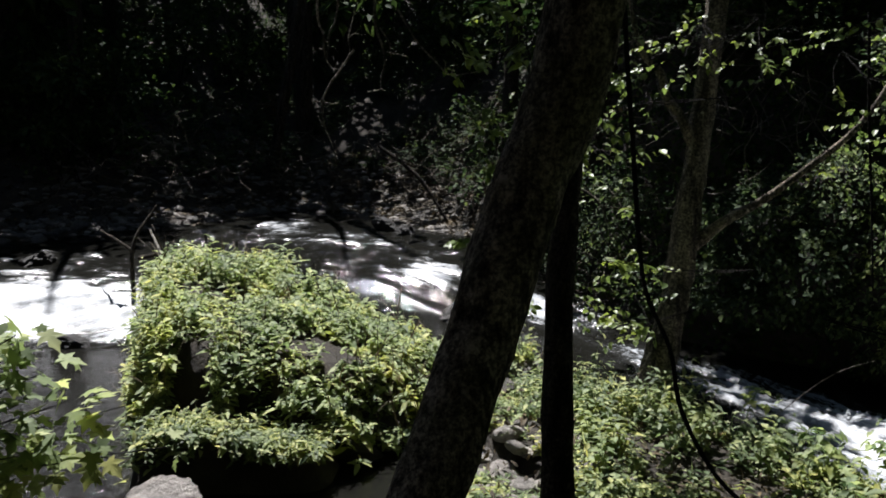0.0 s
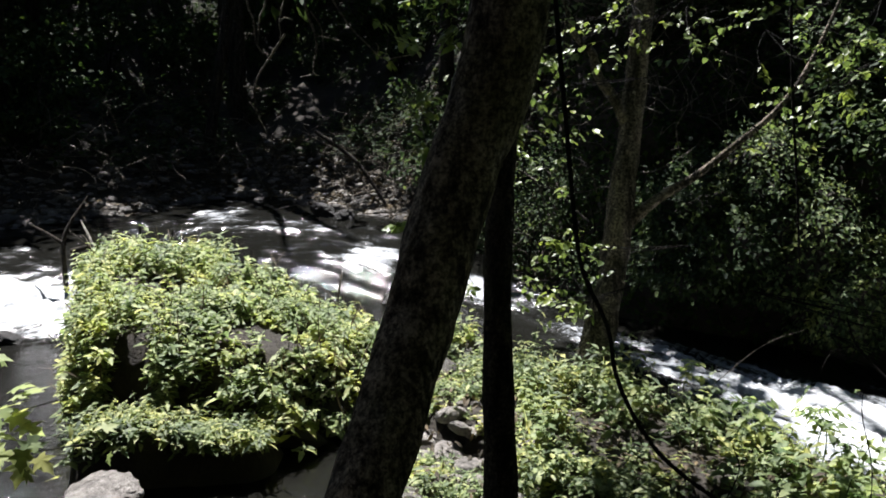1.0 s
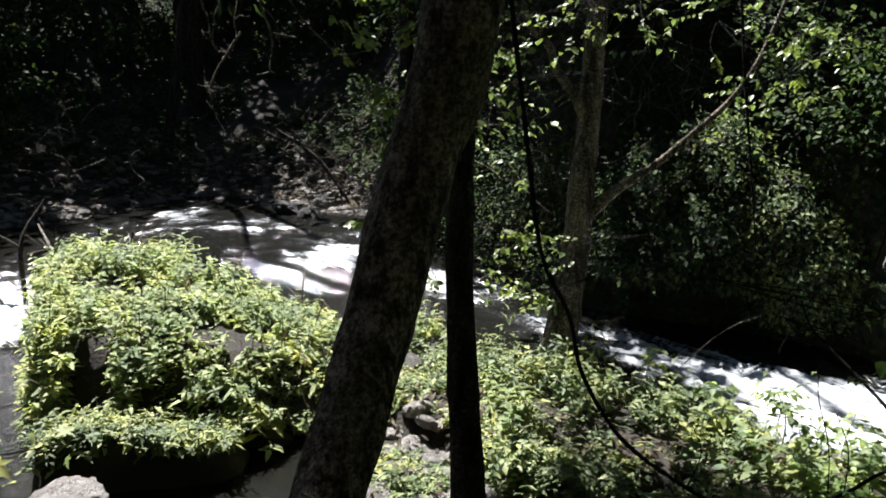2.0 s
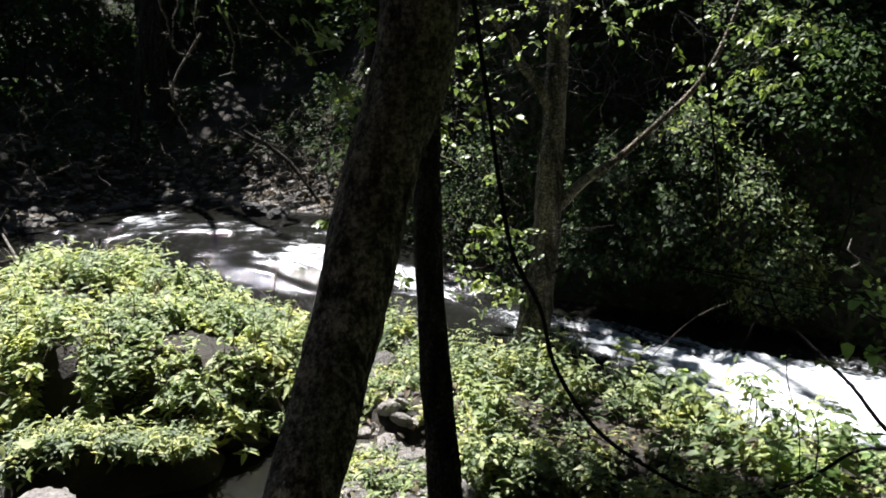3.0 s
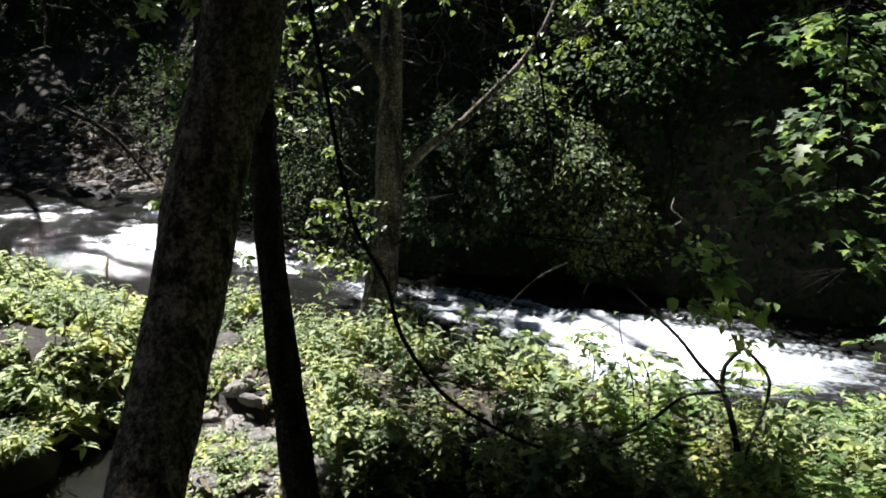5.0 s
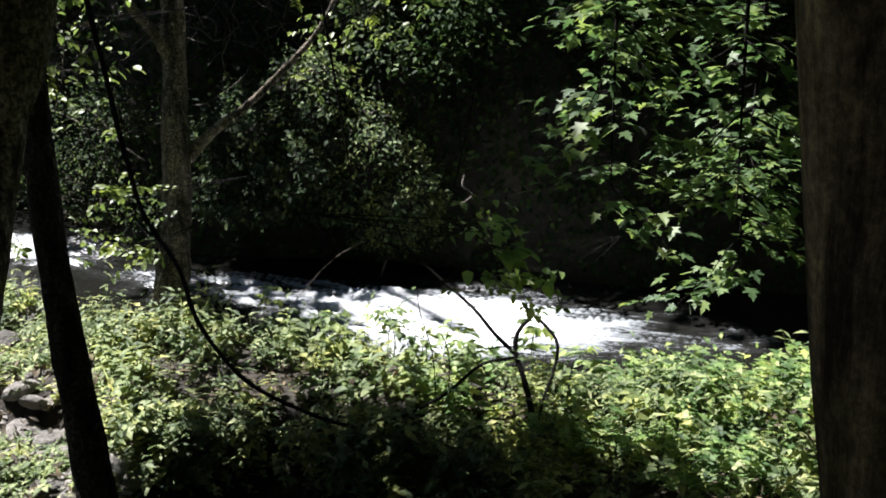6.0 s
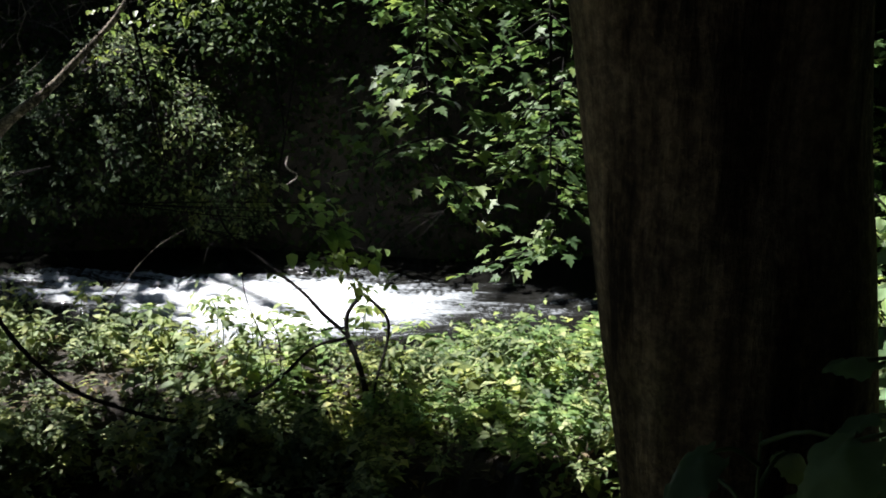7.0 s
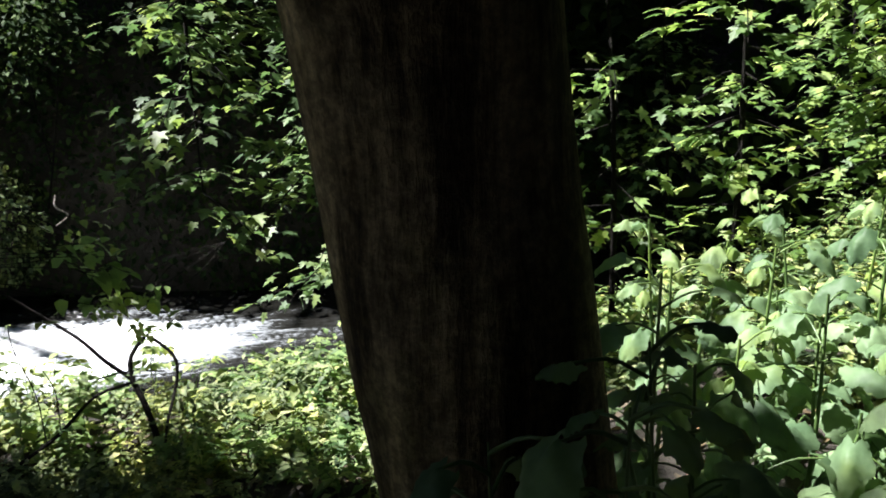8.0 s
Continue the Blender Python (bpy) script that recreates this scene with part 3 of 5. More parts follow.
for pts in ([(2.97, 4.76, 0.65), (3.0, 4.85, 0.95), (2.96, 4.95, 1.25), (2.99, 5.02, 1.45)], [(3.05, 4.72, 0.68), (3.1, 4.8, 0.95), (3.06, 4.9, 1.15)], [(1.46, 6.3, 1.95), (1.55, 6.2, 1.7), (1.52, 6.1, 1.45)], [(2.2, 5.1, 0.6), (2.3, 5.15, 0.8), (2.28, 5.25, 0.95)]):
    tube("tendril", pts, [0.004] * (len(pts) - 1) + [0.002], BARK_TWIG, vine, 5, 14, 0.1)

# ---- undergrowth: herbs on stems with opposite leaves ----
def herbs(name, label, bases, heights, rng, leaf_len, mat, shape=OVATE, pairs=6, lean=0.25, category="undergrowth"):
    """Leafy herbs: a bent stem each, with crossed pairs of leaves. One object of uncounted plants."""
    n = len(bases)
    tops = bases + np.stack([rng.normal(0, lean, n) * heights, rng.normal(0, lean, n) * heights, heights], 1)
    P, A, N, S = [], [], [], []
    big = 0.65 + 0.9 * rng.random(n) ** 2
    for k in range(pairs):
        u = (k + 0.6 + 0.4 * rng.random(n)) / pairs
        at = bases + (tops - bases) * u[:, None]
        ang = rng.random(n) * 6.283
        for side in (0, math.pi):
            d = np.stack([np.cos(ang + side), np.sin(ang + side), rng.normal(0.05, 0.25, n)], 1)
            P.append(at)
            A.append(d)
            N.append(np.stack([rng.normal(0, 0.24, n), rng.normal(0, 0.24, n), np.ones(n)], 1))
            S.append(leaf_len * big * rng.uniform(0.6, 1.2, n) * (1.15 - 0.5 * u))
    ob = thing(name, label, category, kind="stuff")
    leaves("leaf", np.vstack(P), np.vstack(A), np.vstack(N), np.concatenate(S), shape, mat, ob)
    side = np.array([(-1, 0, 0), (0.5, 0.8, 0), (0.5, -0.8, 0)]) * 0.0025
    sv = np.stack([bases[:, None] + side[None], tops[:, None] + side[None] * 0.4], 1).reshape(-1, 3)
    o = (np.arange(n) * 6)[:, None, None]
    sq = (np.array([(0, 1, 4, 3), (1, 2, 5, 4), (2, 0, 3, 5)])[None] + o).reshape(-1, 4)
    part("stem", mesh_of_array("stem", sv, sq), STEM_GREEN, ob)
    return ob


def scatter_land(rng, n, x0, x1, y0, y1, keep):
    x, y = rng.uniform(x0, x1, n), rng.uniform(y0, y1, n)
    z = land(x, y)
    k = keep(x, y, z)
    return np.stack([x, y, z], 1)[k]


def steepness(x, y):
    e = 0.05
    return np.hypot((land(x + e, y) - land(x - e, y)) / (2 * e), (land(x, y + e) - land(x, y - e)) / (2 * e))


def patchy(p, rng, scale, least, z=0.0):
    """Keeps plants in irregular drifts, denser where the ground is steep."""
    w = fbm2(p[:, 0], p[:, 1], scale, 3, z)
    s = np.sqrt(1 + steepness(p[:, 0], p[:, 1]) ** 2)
    return p[rng.random(len(p)) < np.clip((w - least) * 3, 0.03, 1) * np.clip(s / 2.2, 0.4, 1)], w


def cut_bank(x, y):
    """Below the lip of the terrace, where the dark cut bank is bare."""
    return (x > 0.95) & (x < 3.2) & (0.9 * (x - 1.49) + (y - 6.15) < -0.15)


def in_front_of_shrub(x, y):
    """A bare strip of ground on the path's side of the dark shrub's stem."""
    far = 0.627 * x + 0.78 * y
    return (far > 2.5) & (far < 5.1) & (np.abs(0.78 * (x - 0.07) - 0.627 * (y + 0.05)) < 0.1)


def hollow(x, y):
    """Bare dark hollows in the face and crown of the pier."""
    return (blob(x, y, -2.22, 7.6, 0.25, 0.4) + blob(x, y, -1.55, 8.05, 0.26, 0.12) + blob(x, y, -1.2, 7.5, 0.22, 0.1)) > 0.42


def on_ledge(x, y, z):
    return (x < -0.75) & (y < 7.3) & (z < 0.45)


isl = scatter_land(RNG, 19000, -3.9, 1.3, 6.9, 11.8, lambda x, y, z: (island_height(x, y) > 0.0) & (z > 0.06) & ~hollow(x, y) & ~on_ledge(x, y, z))
a, _ = patchy(isl, RNG, 2.2, 0.3)
face = scatter_land(RNG, 15000, -3.6, 0.6, 6.7, 8.3, lambda x, y, z: (island_height(x, y) > -0.4) & (z > 0.08) & ~hollow(x, y) & ~on_ledge(x, y, z) & (steepness(x, y) > 0.8))
w = fbm2(face[:, 0], face[:, 2], 2.6, 3, 1.0)
face = face[RNG.random(len(face)) < np.clip((w - 0.35) * 5.5, 0.05, 1)]
face = face + np.stack([RNG.normal(0, 0.02, len(face)), -0.4 * RNG.random(len(face)) ** 2, RNG.uniform(-0.06, 0.04, len(face))], 1)
end_wall = scatter_land(RNG, 9000, -3.95, -2.6, 7.0, 11.4, lambda x, y, z: (island_height(x, y) > -0.4) & (z > 0.05) & (steepness(x, y) > 1.2))
end_wall = end_wall[RNG.random(len(end_wall)) < 0.7]
end_wall = end_wall - np.array([0.22, 0.0, 0.0]) * RNG.random((len(end_wall), 1)) ** 2
a = np.vstack([a, face, end_wall])
rise = np.r_[np.ones(len(a) - len(face) - len(end_wall)), np.full(len(face), 0.6), np.full(len(end_wall), 0.6)]
h = (0.05 + 0.4 * np.clip(fbm2(a[:, 0], a[:, 1], 2.4, 3, 8.0) - 0.28, 0, 1) * RNG.uniform(0.4, 1.7, len(a))) * rise
tall = RNG.random(len(a)) < 0.3
herbs("nettle_patch", "sunlit nettles covering the overgrown stone pier", a[tall], h[tall] * 1.1, RNG, 0.12, LEAF_NETTLE, NARROW, 5, 0.4)
herbs("herb_patch", "sunlit low herbs covering the overgrown stone pier", a[~tall], h[~tall], RNG, 0.09, LEAF_NETTLE, OVATE, 4, 0.4)
ter = scatter_land(RNG, 58000, -0.2, 9.0, 0.2, 10.4, lambda x, y, z: (y < near_edge(x) - 0.05) & (z > 0.04) & ((z < 1.3) | (x > 1.7)))
b, _ = patchy(ter, RNG, 2.0, 0.375, 5.0)
b = b[(RNG.random(len(b)) < 0.25) | (blob(b[:, 0], b[:, 1], 0.55, 6.7, 0.75, 1.7) < 0.4)]
b = b[~cut_bank(b[:, 0], b[:, 1]) & ~in_front_of_shrub(b[:, 0], b[:, 1])]
b = b[((b[:, 1] > 2.5) & (b[:, 2] > 0.2)) | (b[:, 0] > 3.8)]
h = 0.04 + 0.55 * np.clip(fbm2(b[:, 0], b[:, 1], 2.2, 3, 4.0) - 0.3, 0, 1) * RNG.uniform(0.5, 1.9, len(b))
low_patch = blob(b[:, 0], b[:, 1], 2.75, 5.1, 0.8, 0.35, -40) > 0.4
h = np.where(low_patch, 0.5 * h, h) * np.clip((near_edge(b[:, 0]) - b[:, 1]) / 1.1, 0.25, 1)
tall = (RNG.random(len(b)) < 0.3) & ~low_patch
herbs("bank_nettles", "green nettles on the sunny stream terrace", b[tall], h[tall] * 1.3, RNG, 0.115, LEAF_BANK, NARROW_SMALL, 6, 0.35)
herbs("bank_herbs", "low green herbs on the sunny stream terrace", b[~tall], h[~tall], RNG, 0.085, LEAF_BANK, OVATE_SMALL, 5, 0.45)

LEDGE_RNG = np.random.default_rng(3)
ledge = scatter_land(LEDGE_RNG, 1500, -2.55, -0.75, 6.6, 7.35, lambda x, y, z: (z > 0.2) & (z < 0.55) & (fbm2(x, y, 2.6, 3, 2.0) > 0.47))
herbs("ledge_herbs", "drooping herbs on the undercut ledge below the pier", ledge, LEDGE_RNG.uniform(0.03, 0.2, len(ledge)), LEDGE_RNG, 0.1, LEAF_BANK, NARROW, 4, 0.7)
side = scatter_land(LEDGE_RNG, 2600, 4.6, 9.5, -0.8, 2.6, lambda x, y, z: fbm2(x, y, 1.6, 3, 4.0) > 0.4)
herbs("path_herbs", "green herbs between the maple saplings", side, LEDGE_RNG.uniform(0.08, 0.45, len(side)), LEDGE_RNG, 0.11, LEAF_SUNNY, OVATE_SMALL, 5, 0.4)


def blades(name, label, bases, rng, length, mat):
    """Thin grass blades and stalks: one object of uncounted pieces."""
    n = len(bases)
    ob = thing(name, label, "grass", kind="stuff")
    leaves("blade", bases, rng.normal(0, 0.35, (n, 3)) + np.array([0, 0, 1.0]), rng.normal(0, 1, (n, 3)) * np.array([1, 1, 0.1]), length * rng.uniform(0.4, 1.2, n), BLADE, mat, ob)
    return ob


BLADE = outline_leaf([(0.012, 0), (0.014, 0.4), (0.01, 0.75), (0.0, 1.0)], 0.0, 0.5)
blades("grass_tufts", "fine grass blades among the terrace herbs", b[RNG.random(len(b)) < 0.16] + RNG.normal(0, 0.04, (1, 3)), RNG, 0.32, LEAF_BANK)
blades("dry_stalks", "thin dry stalks among the pier herbs", a[RNG.random(len(a)) < 0.15] + RNG.normal(0, 0.03, (1, 3)), RNG, 0.4, LEAF_DRY)
far_herbs = scatter_land(RNG, 7000, -13, 3, 19, 29, lambda x, y, z: (y > far_edge(x) + 3.0) & (fbm2(x, y, 0.9, 3, 3.0) > 0.42))
herbs("woodland_herbs", "dim woodland herbs on the far slope", far_herbs, RNG.uniform(0.15, 0.5, len(far_herbs)), RNG, 0.15, LEAF_SHOOT, OVATE_SMALL, 3, 0.4)
moss = scatter_land(RNG, 6500, -0.6, 1.5, 5.2, 9.2, lambda x, y, z: (z > -0.05) & (z < 0.8) & (island_height(x, y) < 0.4) & ~cut_bank(x, y) & (fbm2(x, y, 2.6, 3, 7.0) > 0.42))
herbs("spit_moss", "low yellow-green plants on the sunny stony spit", moss, RNG.uniform(0.02, 0.12, len(moss)), RNG, 0.06, LEAF_NETTLE, OVATE_SMALL, 2, 0.5)
front = scatter_land(RNG, 40000, 1.2, 3.6, 3.6, 7.8, lambda x, y, z: (steepness(x, y) > 0.7) & (z > -0.05))
front, _ = patchy(front, RNG, 2.3, 0.2, 1.5)
front = front[RNG.random(len(front)) < 0.8]
front = front + np.array([-0.06, -0.07, 0.0]) * RNG.uniform(0, 4.5, (len(front), 1))
herbs("bank_face_plants", "leafy plants hanging over the dark cut bank", front, RNG.uniform(0.05, 0.24, len(front)), RNG, 0.085, LEAF_BANK, OVATE_SMALL, 4, 0.6)
lush = scatter_land(RNG, 11000, 3.0, 6.4, 2.2, 5.6, lambda x, y, z: (z > 0.05) & (y < near_edge(x) - 0.15) & (x + 0.35 * y > 4.65) & ~in_front_of_shrub(x, y))
lush, w = patchy(lush, RNG, 2.6, 0.46, 9.0)
kk = RNG.random(len(lush)) < 0.6
herbs("ground_cover", "lush bright-green leafy ground cover below the maple", lush[kk], 0.05 + 0.95 * np.clip(fbm2(lush[kk][:, 0], lush[kk][:, 1], 3.2, 3, 3.0) - 0.42, 0, 1) * RNG.uniform(0.4, 1.6, kk.sum()), RNG, 0.085, LEAF_SUNNY, OVATE_SMALL, 5, 0.45)
herbs("bramble_patch", "bright lobed-leaved seedlings below the maple", lush[~kk], RNG.uniform(0.08, 0.4, (~kk).sum()), RNG, 0.1, LEAF_SUNNY, MAPLE, 4, 0.35)
seed = b[(b[:, 1] < near_edge(b[:, 0]) - 1.2) & (RNG.random(len(b)) < 0.07) & (fbm2(b[:, 0], b[:, 1], 1.3, 3, 6.0) > 0.5)]
herbs("tall_herbs", "taller broad-leaved herbs on the sunny stream terrace", seed, RNG.uniform(0.25, 0.6, len(seed)), RNG, 0.13, LEAF_BANK, NARROW_SMALL, 7, 0.3)
def seedling(x, y, h, rng):
    """A young tree: a thin stem with a few feathered leaves held out from its top."""
    z = float(land(x, y))
    t = thing("seedling", "slender tree seedling with pale feathered leaves", "seedling", "tree seedlings")
    top = np.array([x + rng.normal(0, 0.05), y + rng.normal(0, 0.05), z + h])
    tube("stem", [(x, y, z - 0.05), (x + rng.normal(0, 0.03), y, z + h * 0.55), top], [0.006, 0.005, 0.003], STEM_GREEN, t, 6, 10)
    for k in range(5):
        a = 1.26 * k + rng.normal(0, 0.2)
        d = np.array([math.cos(a), math.sin(a), 0.25])
        b = top - np.array([0, 0, 0.05 * k * h])
        tip = b + d * rng.uniform(0.08, 0.15) + np.array([0, 0, -0.02])
        rib = tube("leaf_stalk", [b, (b + tip) / 2 + np.array([0, 0, 0.03]), tip], [0.003, 0.002, 0.001], STEM_GREEN, t, 5, 6)
        u = np.repeat(np.linspace(0.35, 1.0, 3), 2)
        at = b + (tip - b) * u[:, None]
        side = np.cross(unit(d), np.array([0, 0, 1.0])) * np.tile([1, -1], 3)[:, None]
        leaves("foliage", at, side + d * 0.8 + np.array([0, 0, -0.35]) + rng.normal(0, 0.25, (6, 3)), np.array([0, 0, 1.0]) + rng.normal(0, 0.3, (6, 3)), rng.uniform(0.06, 0.1, 6), OVATE, LEAF_SUNNY, rib)
    return t


def herb_plant(x, y, h, rng, label, group, mat, size):
    """One leafy herb that stands out of its patch: a stem and pairs of drooping leaves."""
    z = float(land(x, y))
    t = thing("herb", label, "plant", group)
    lean = rng.normal(0, 0.18, 2) * h
    tube("stem", [(x, y, z - 0.05), (x + 0.4 * lean[0], y + 0.4 * lean[1], z + 0.55 * h), (x + lean[0], y + lean[1], z + h)], [0.005, 0.004, 0.002], STEM_GREEN, t, 5, 8)
    a = rng.random() * 6.283
    for k in range(5):
        u = 0.35 + 0.65 * k / 4
        at = np.array([[x + lean[0] * u * u, y + lean[1] * u * u, z + h * u]])
        a += 1.57 + rng.normal(0, 0.2)
        for side in (0, math.pi):
            d = np.array([[math.cos(a + side), math.sin(a + side), rng.uniform(-0.35, 0.25)]])
            leaves("leaf", at, d, np.array([[0, 0, 1.0]]) + rng.normal(0, 0.18, (1, 3)), np.array([size * rng.uniform(0.75, 1.2) * (1.2 - 0.5 * u)]), OVATE, mat, t)
    return t


PLANT_RNG = np.random.default_rng(12)
grown = 0
while grown < 34:
    x, y = PLANT_RNG.uniform(-3.2, -0.2), PLANT_RNG.uniform(7.2, 10.8)
    if float(island_height(x, y)) > 0.35:
        herb_plant(x, y, PLANT_RNG.uniform(0.15, 0.32), PLANT_RNG, "yellow-green leafy herb standing on the overgrown pier", "pier herbs", LEAF_NETTLE, 0.12)
        grown += 1
grown = 0
while grown < 46:
    x, y = PLANT_RNG.uniform(1.2, 4.6), PLANT_RNG.uniform(4.2, 8.6)
    if float(land(x, y)) > 0.35 and y < float(near_edge(x)) - 1.2:
        herb_plant(x, y, PLANT_RNG.uniform(0.2, 0.42), PLANT_RNG, "leafy green herb standing on the stream terrace", "terrace herbs", LEAF_BANK, 0.13)
        grown += 1
SEED_RNG = np.random.default_rng(5)
for x, y, h in ((3.1, 7.0, 0.62), (3.55, 6.6, 0.75), (3.3, 6.0, 0.6), (2.9, 6.4, 0.45), (3.9, 5.7, 0.6), (4.2, 5.3, 0.65), (4.05, 5.0, 0.8), (4.5, 5.1, 0.5), (2.95, 7.9, 0.75)):
    seedling(x, y, 0.8 * h, SEED_RNG)
slope = scatter_land(RNG, 9500, 3.8, 10.0, -1.5, 4.2, lambda x, y, z: (z > 0.2) & (y < near_edge(x) - 0.1))
slope, _ = patchy(slope, RNG, 1.3, 0.4, 2.0)
herbs("slope_herbs", "bright green herbs on the slope beside the path", slope, RNG.uniform(0.12, 0.4, len(slope)), RNG, 0.11, LEAF_BANK, OVATE_SMALL, 5, 0.35)
dry = scatter_land(RNG, 8500, -0.4, 7.5, 2.6, 10.3, lambda x, y, z: (y < near_edge(x) - 0.05) & (z > 0.05) & (z < 1.3))
k = len(dry)
straw = thing("dead_leaves", "dry brown leaves and stalks among the terrace herbs", "leaf litter", kind="stuff")
leaves("leaf", dry + RNG.uniform(0.0, 0.12, (k, 1)) * np.array([0, 0, 1]), sphere_dirs(k, RNG) * np.array([1, 1, 0.6]), np.array([0, 0, 1]) + RNG.normal(0, 0.5, (k, 3)), RNG.uniform(0.04, 0.12, k), NARROW_SMALL, LEAF_DRY, straw)

# ---- woodland: unseen crowns close the sky but for the sunny gap over the stream ----
def bush(label, rng, centres, radii, n, size, mat, shape=DIAMOND, flat=0.7, category="bush", group="", stems=8):
    ob = thing("bush", label, category, group)
    crown(ob, rng, centres, radii, n, size, mat, shape, flat, "foliage")
    base = np.mean(np.asarray(centres), axis=0)
    tw = []
    if not stems:       # rooted in the bank behind: woody runners inside the foliage
        for c0, c1 in zip(centres[:6], centres[1:7]):
            tw.append(tube_arrays([c0, (np.asarray(c0) + np.asarray(c1)) / 2 + rng.normal(0, 0.05, 3), c1], [0.01, 0.008, 0.005], 5, 6))
    for c0 in list(centres)[:stems]:
        foot = np.array([base[0] + rng.normal(0, 0.15), base[1] + rng.normal(0, 0.15), float(land(base[0], base[1])) - 0.4])
        tw.append(tube_arrays([foot, (foot + np.asarray(c0)) / 2 + rng.normal(0, 0.08, 3), np.asarray(c0)], [0.014, 0.01, 0.004], 5, 8))
    v, q = join(tw)
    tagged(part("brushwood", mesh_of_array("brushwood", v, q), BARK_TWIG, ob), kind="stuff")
    return ob


def in_glade(c):
    """Whether an unseen clump at c would shade the stream or another sunlit gap."""
    k = (c[2] - 0.6) / SUN_DIR.z
    x, y = c[0] - SUN_DIR.x * k, c[1] - SUN_DIR.y * k
    open_stream = -8.5 < x < 8 and float(np.interp(x, (-1.9, -1.5, -0.1, 0.2, 0.9, 1.2, 1.7, 2.4, 2.8, 3.1, 9), (4.8, 6.5, 6.5, 5.5, 5.3, 5.9, 4.95, 4.3, 3.65, 2.1, 1.5))) < y < float(far_edge(x)) + (0.3 if x > 1.5 else -0.2)
    if 2.5 < x < 4.4 and y > 8.6:
        open_stream = False     # the wood shades the flank of the bramble mound
    side_pocket = x < 9.5 and ((x > 1.5 and -3.0 < y < 0.5) or (x > 2.5 and -3.0 < y < 3.3) or (x > 2.7 and -3.0 < y < 5.0))
    small_gap = math.hypot(x + 0.6, y - 0.75) < 2.0 or math.hypot(x + 0.9, y - 17.6) < 1.4
    k = (c[2] - 2.6) / SUN_DIR.z
    x, y = c[0] - SUN_DIR.x * k, c[1] - SUN_DIR.y * k
    if 2.6 < x < 6.0 and 1.4 < y < 5.3:
        return True
    k = (c[2] - 3.4) / SUN_DIR.z
    x, y = c[0] - SUN_DIR.x * k, c[1] - SUN_DIR.y * k
    if -2.6 < x < 0.4 and 5.2 < y < 8.2:
        return True
    k = (c[2] - 1.5) / SUN_DIR.z
    x, y = c[0] - SUN_DIR.x * k, c[1] - SUN_DIR.y * k
    if 4.4 < x < 7.6 and 6.4 < y < 11.3:
        return True
    k = (c[2] - 4.0) / SUN_DIR.z
    x, y = c[0] - SUN_DIR.x * k, c[1] - SUN_DIR.y * k
    if 0.5 < x < 3.6 and 0.2 < y + 0.9 - float(far_edge(x)) < 5.0 and float(fbm2(np.array(x), np.array(y), 0.9, 2, 4.4)) > 0.33:
        return True     # broken light on the slope behind the forked tree
    far_gap = (-8.8 < x < -6.3 and 24.2 < y < 25.4) or (-0.7 < x < 1.8 and 20.4 < y < 22.0)
    k = (c[2] - 2.5) / SUN_DIR.z
    x, y = c[0] - SUN_DIR.x * k, c[1] - SUN_DIR.y * k
    if -6.5 < x < 3.0 and y > float(far_edge(x)) - 0.3 and float(fbm2(np.array(x), np.array(y), 0.9, 2, 4.4)) > (0.385 if y < float(far_edge(x)) + 3.0 else 0.65):
        return True     # dapples on the far slope
    return open_stream or side_pocket or small_gap or far_gap


def forest_tree(x, y, h, r, rng, label, group, clumps, spread, low):
    z = float(land(x, y))
    t = thing("tree", label, "tree", group)
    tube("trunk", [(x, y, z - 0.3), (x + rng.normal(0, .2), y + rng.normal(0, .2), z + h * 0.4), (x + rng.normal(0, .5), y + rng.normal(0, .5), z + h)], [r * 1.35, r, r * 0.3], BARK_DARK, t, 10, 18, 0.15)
    cc = []
    for k in range(clumps):
        a, d = rng.random() * 6.283, spread * math.sqrt(rng.random())
        c0 = (x + d * math.cos(a), y + d * math.sin(a), z + h * rng.uniform(low, 1.0))
        if c0[2] > 6.5 and in_glade(c0):
            continue
        if c0[2] < 6.5 and (d > 2.2 or c0[1] < float(far_edge(c0[0])) + 1.0):
            continue
        cc.append(c0)
    if cc:
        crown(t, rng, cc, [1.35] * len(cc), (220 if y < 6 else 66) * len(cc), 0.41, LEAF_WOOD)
        for c0 in cc[:5]:
            tube("limb", [(x, y, z + h * 0.35), ((x + c0[0]) / 2, (y + c0[1]) / 2, (z + h * 0.45 + c0[2]) / 2), c0], [r * 0.35, r * 0.22, 0.02], BARK_DARK, t, 6, 8)
    return t


def top_crown(t, x, y, z, spread, n, rng):
    """The leafy head of a tree whose trunk alone is in view."""
    cc = []
    while len(cc) < n:
        a, d = rng.random() * 6.283, spread * math.sqrt(rng.random())
        c0 = (x + d * math.cos(a), y + d * math.sin(a), z + rng.uniform(-1.8, 2.2))
        if in_glade(c0):
            n -= 1
            continue
        cc.append(c0)
    if cc:
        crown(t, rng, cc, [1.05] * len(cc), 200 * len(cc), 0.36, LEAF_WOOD)


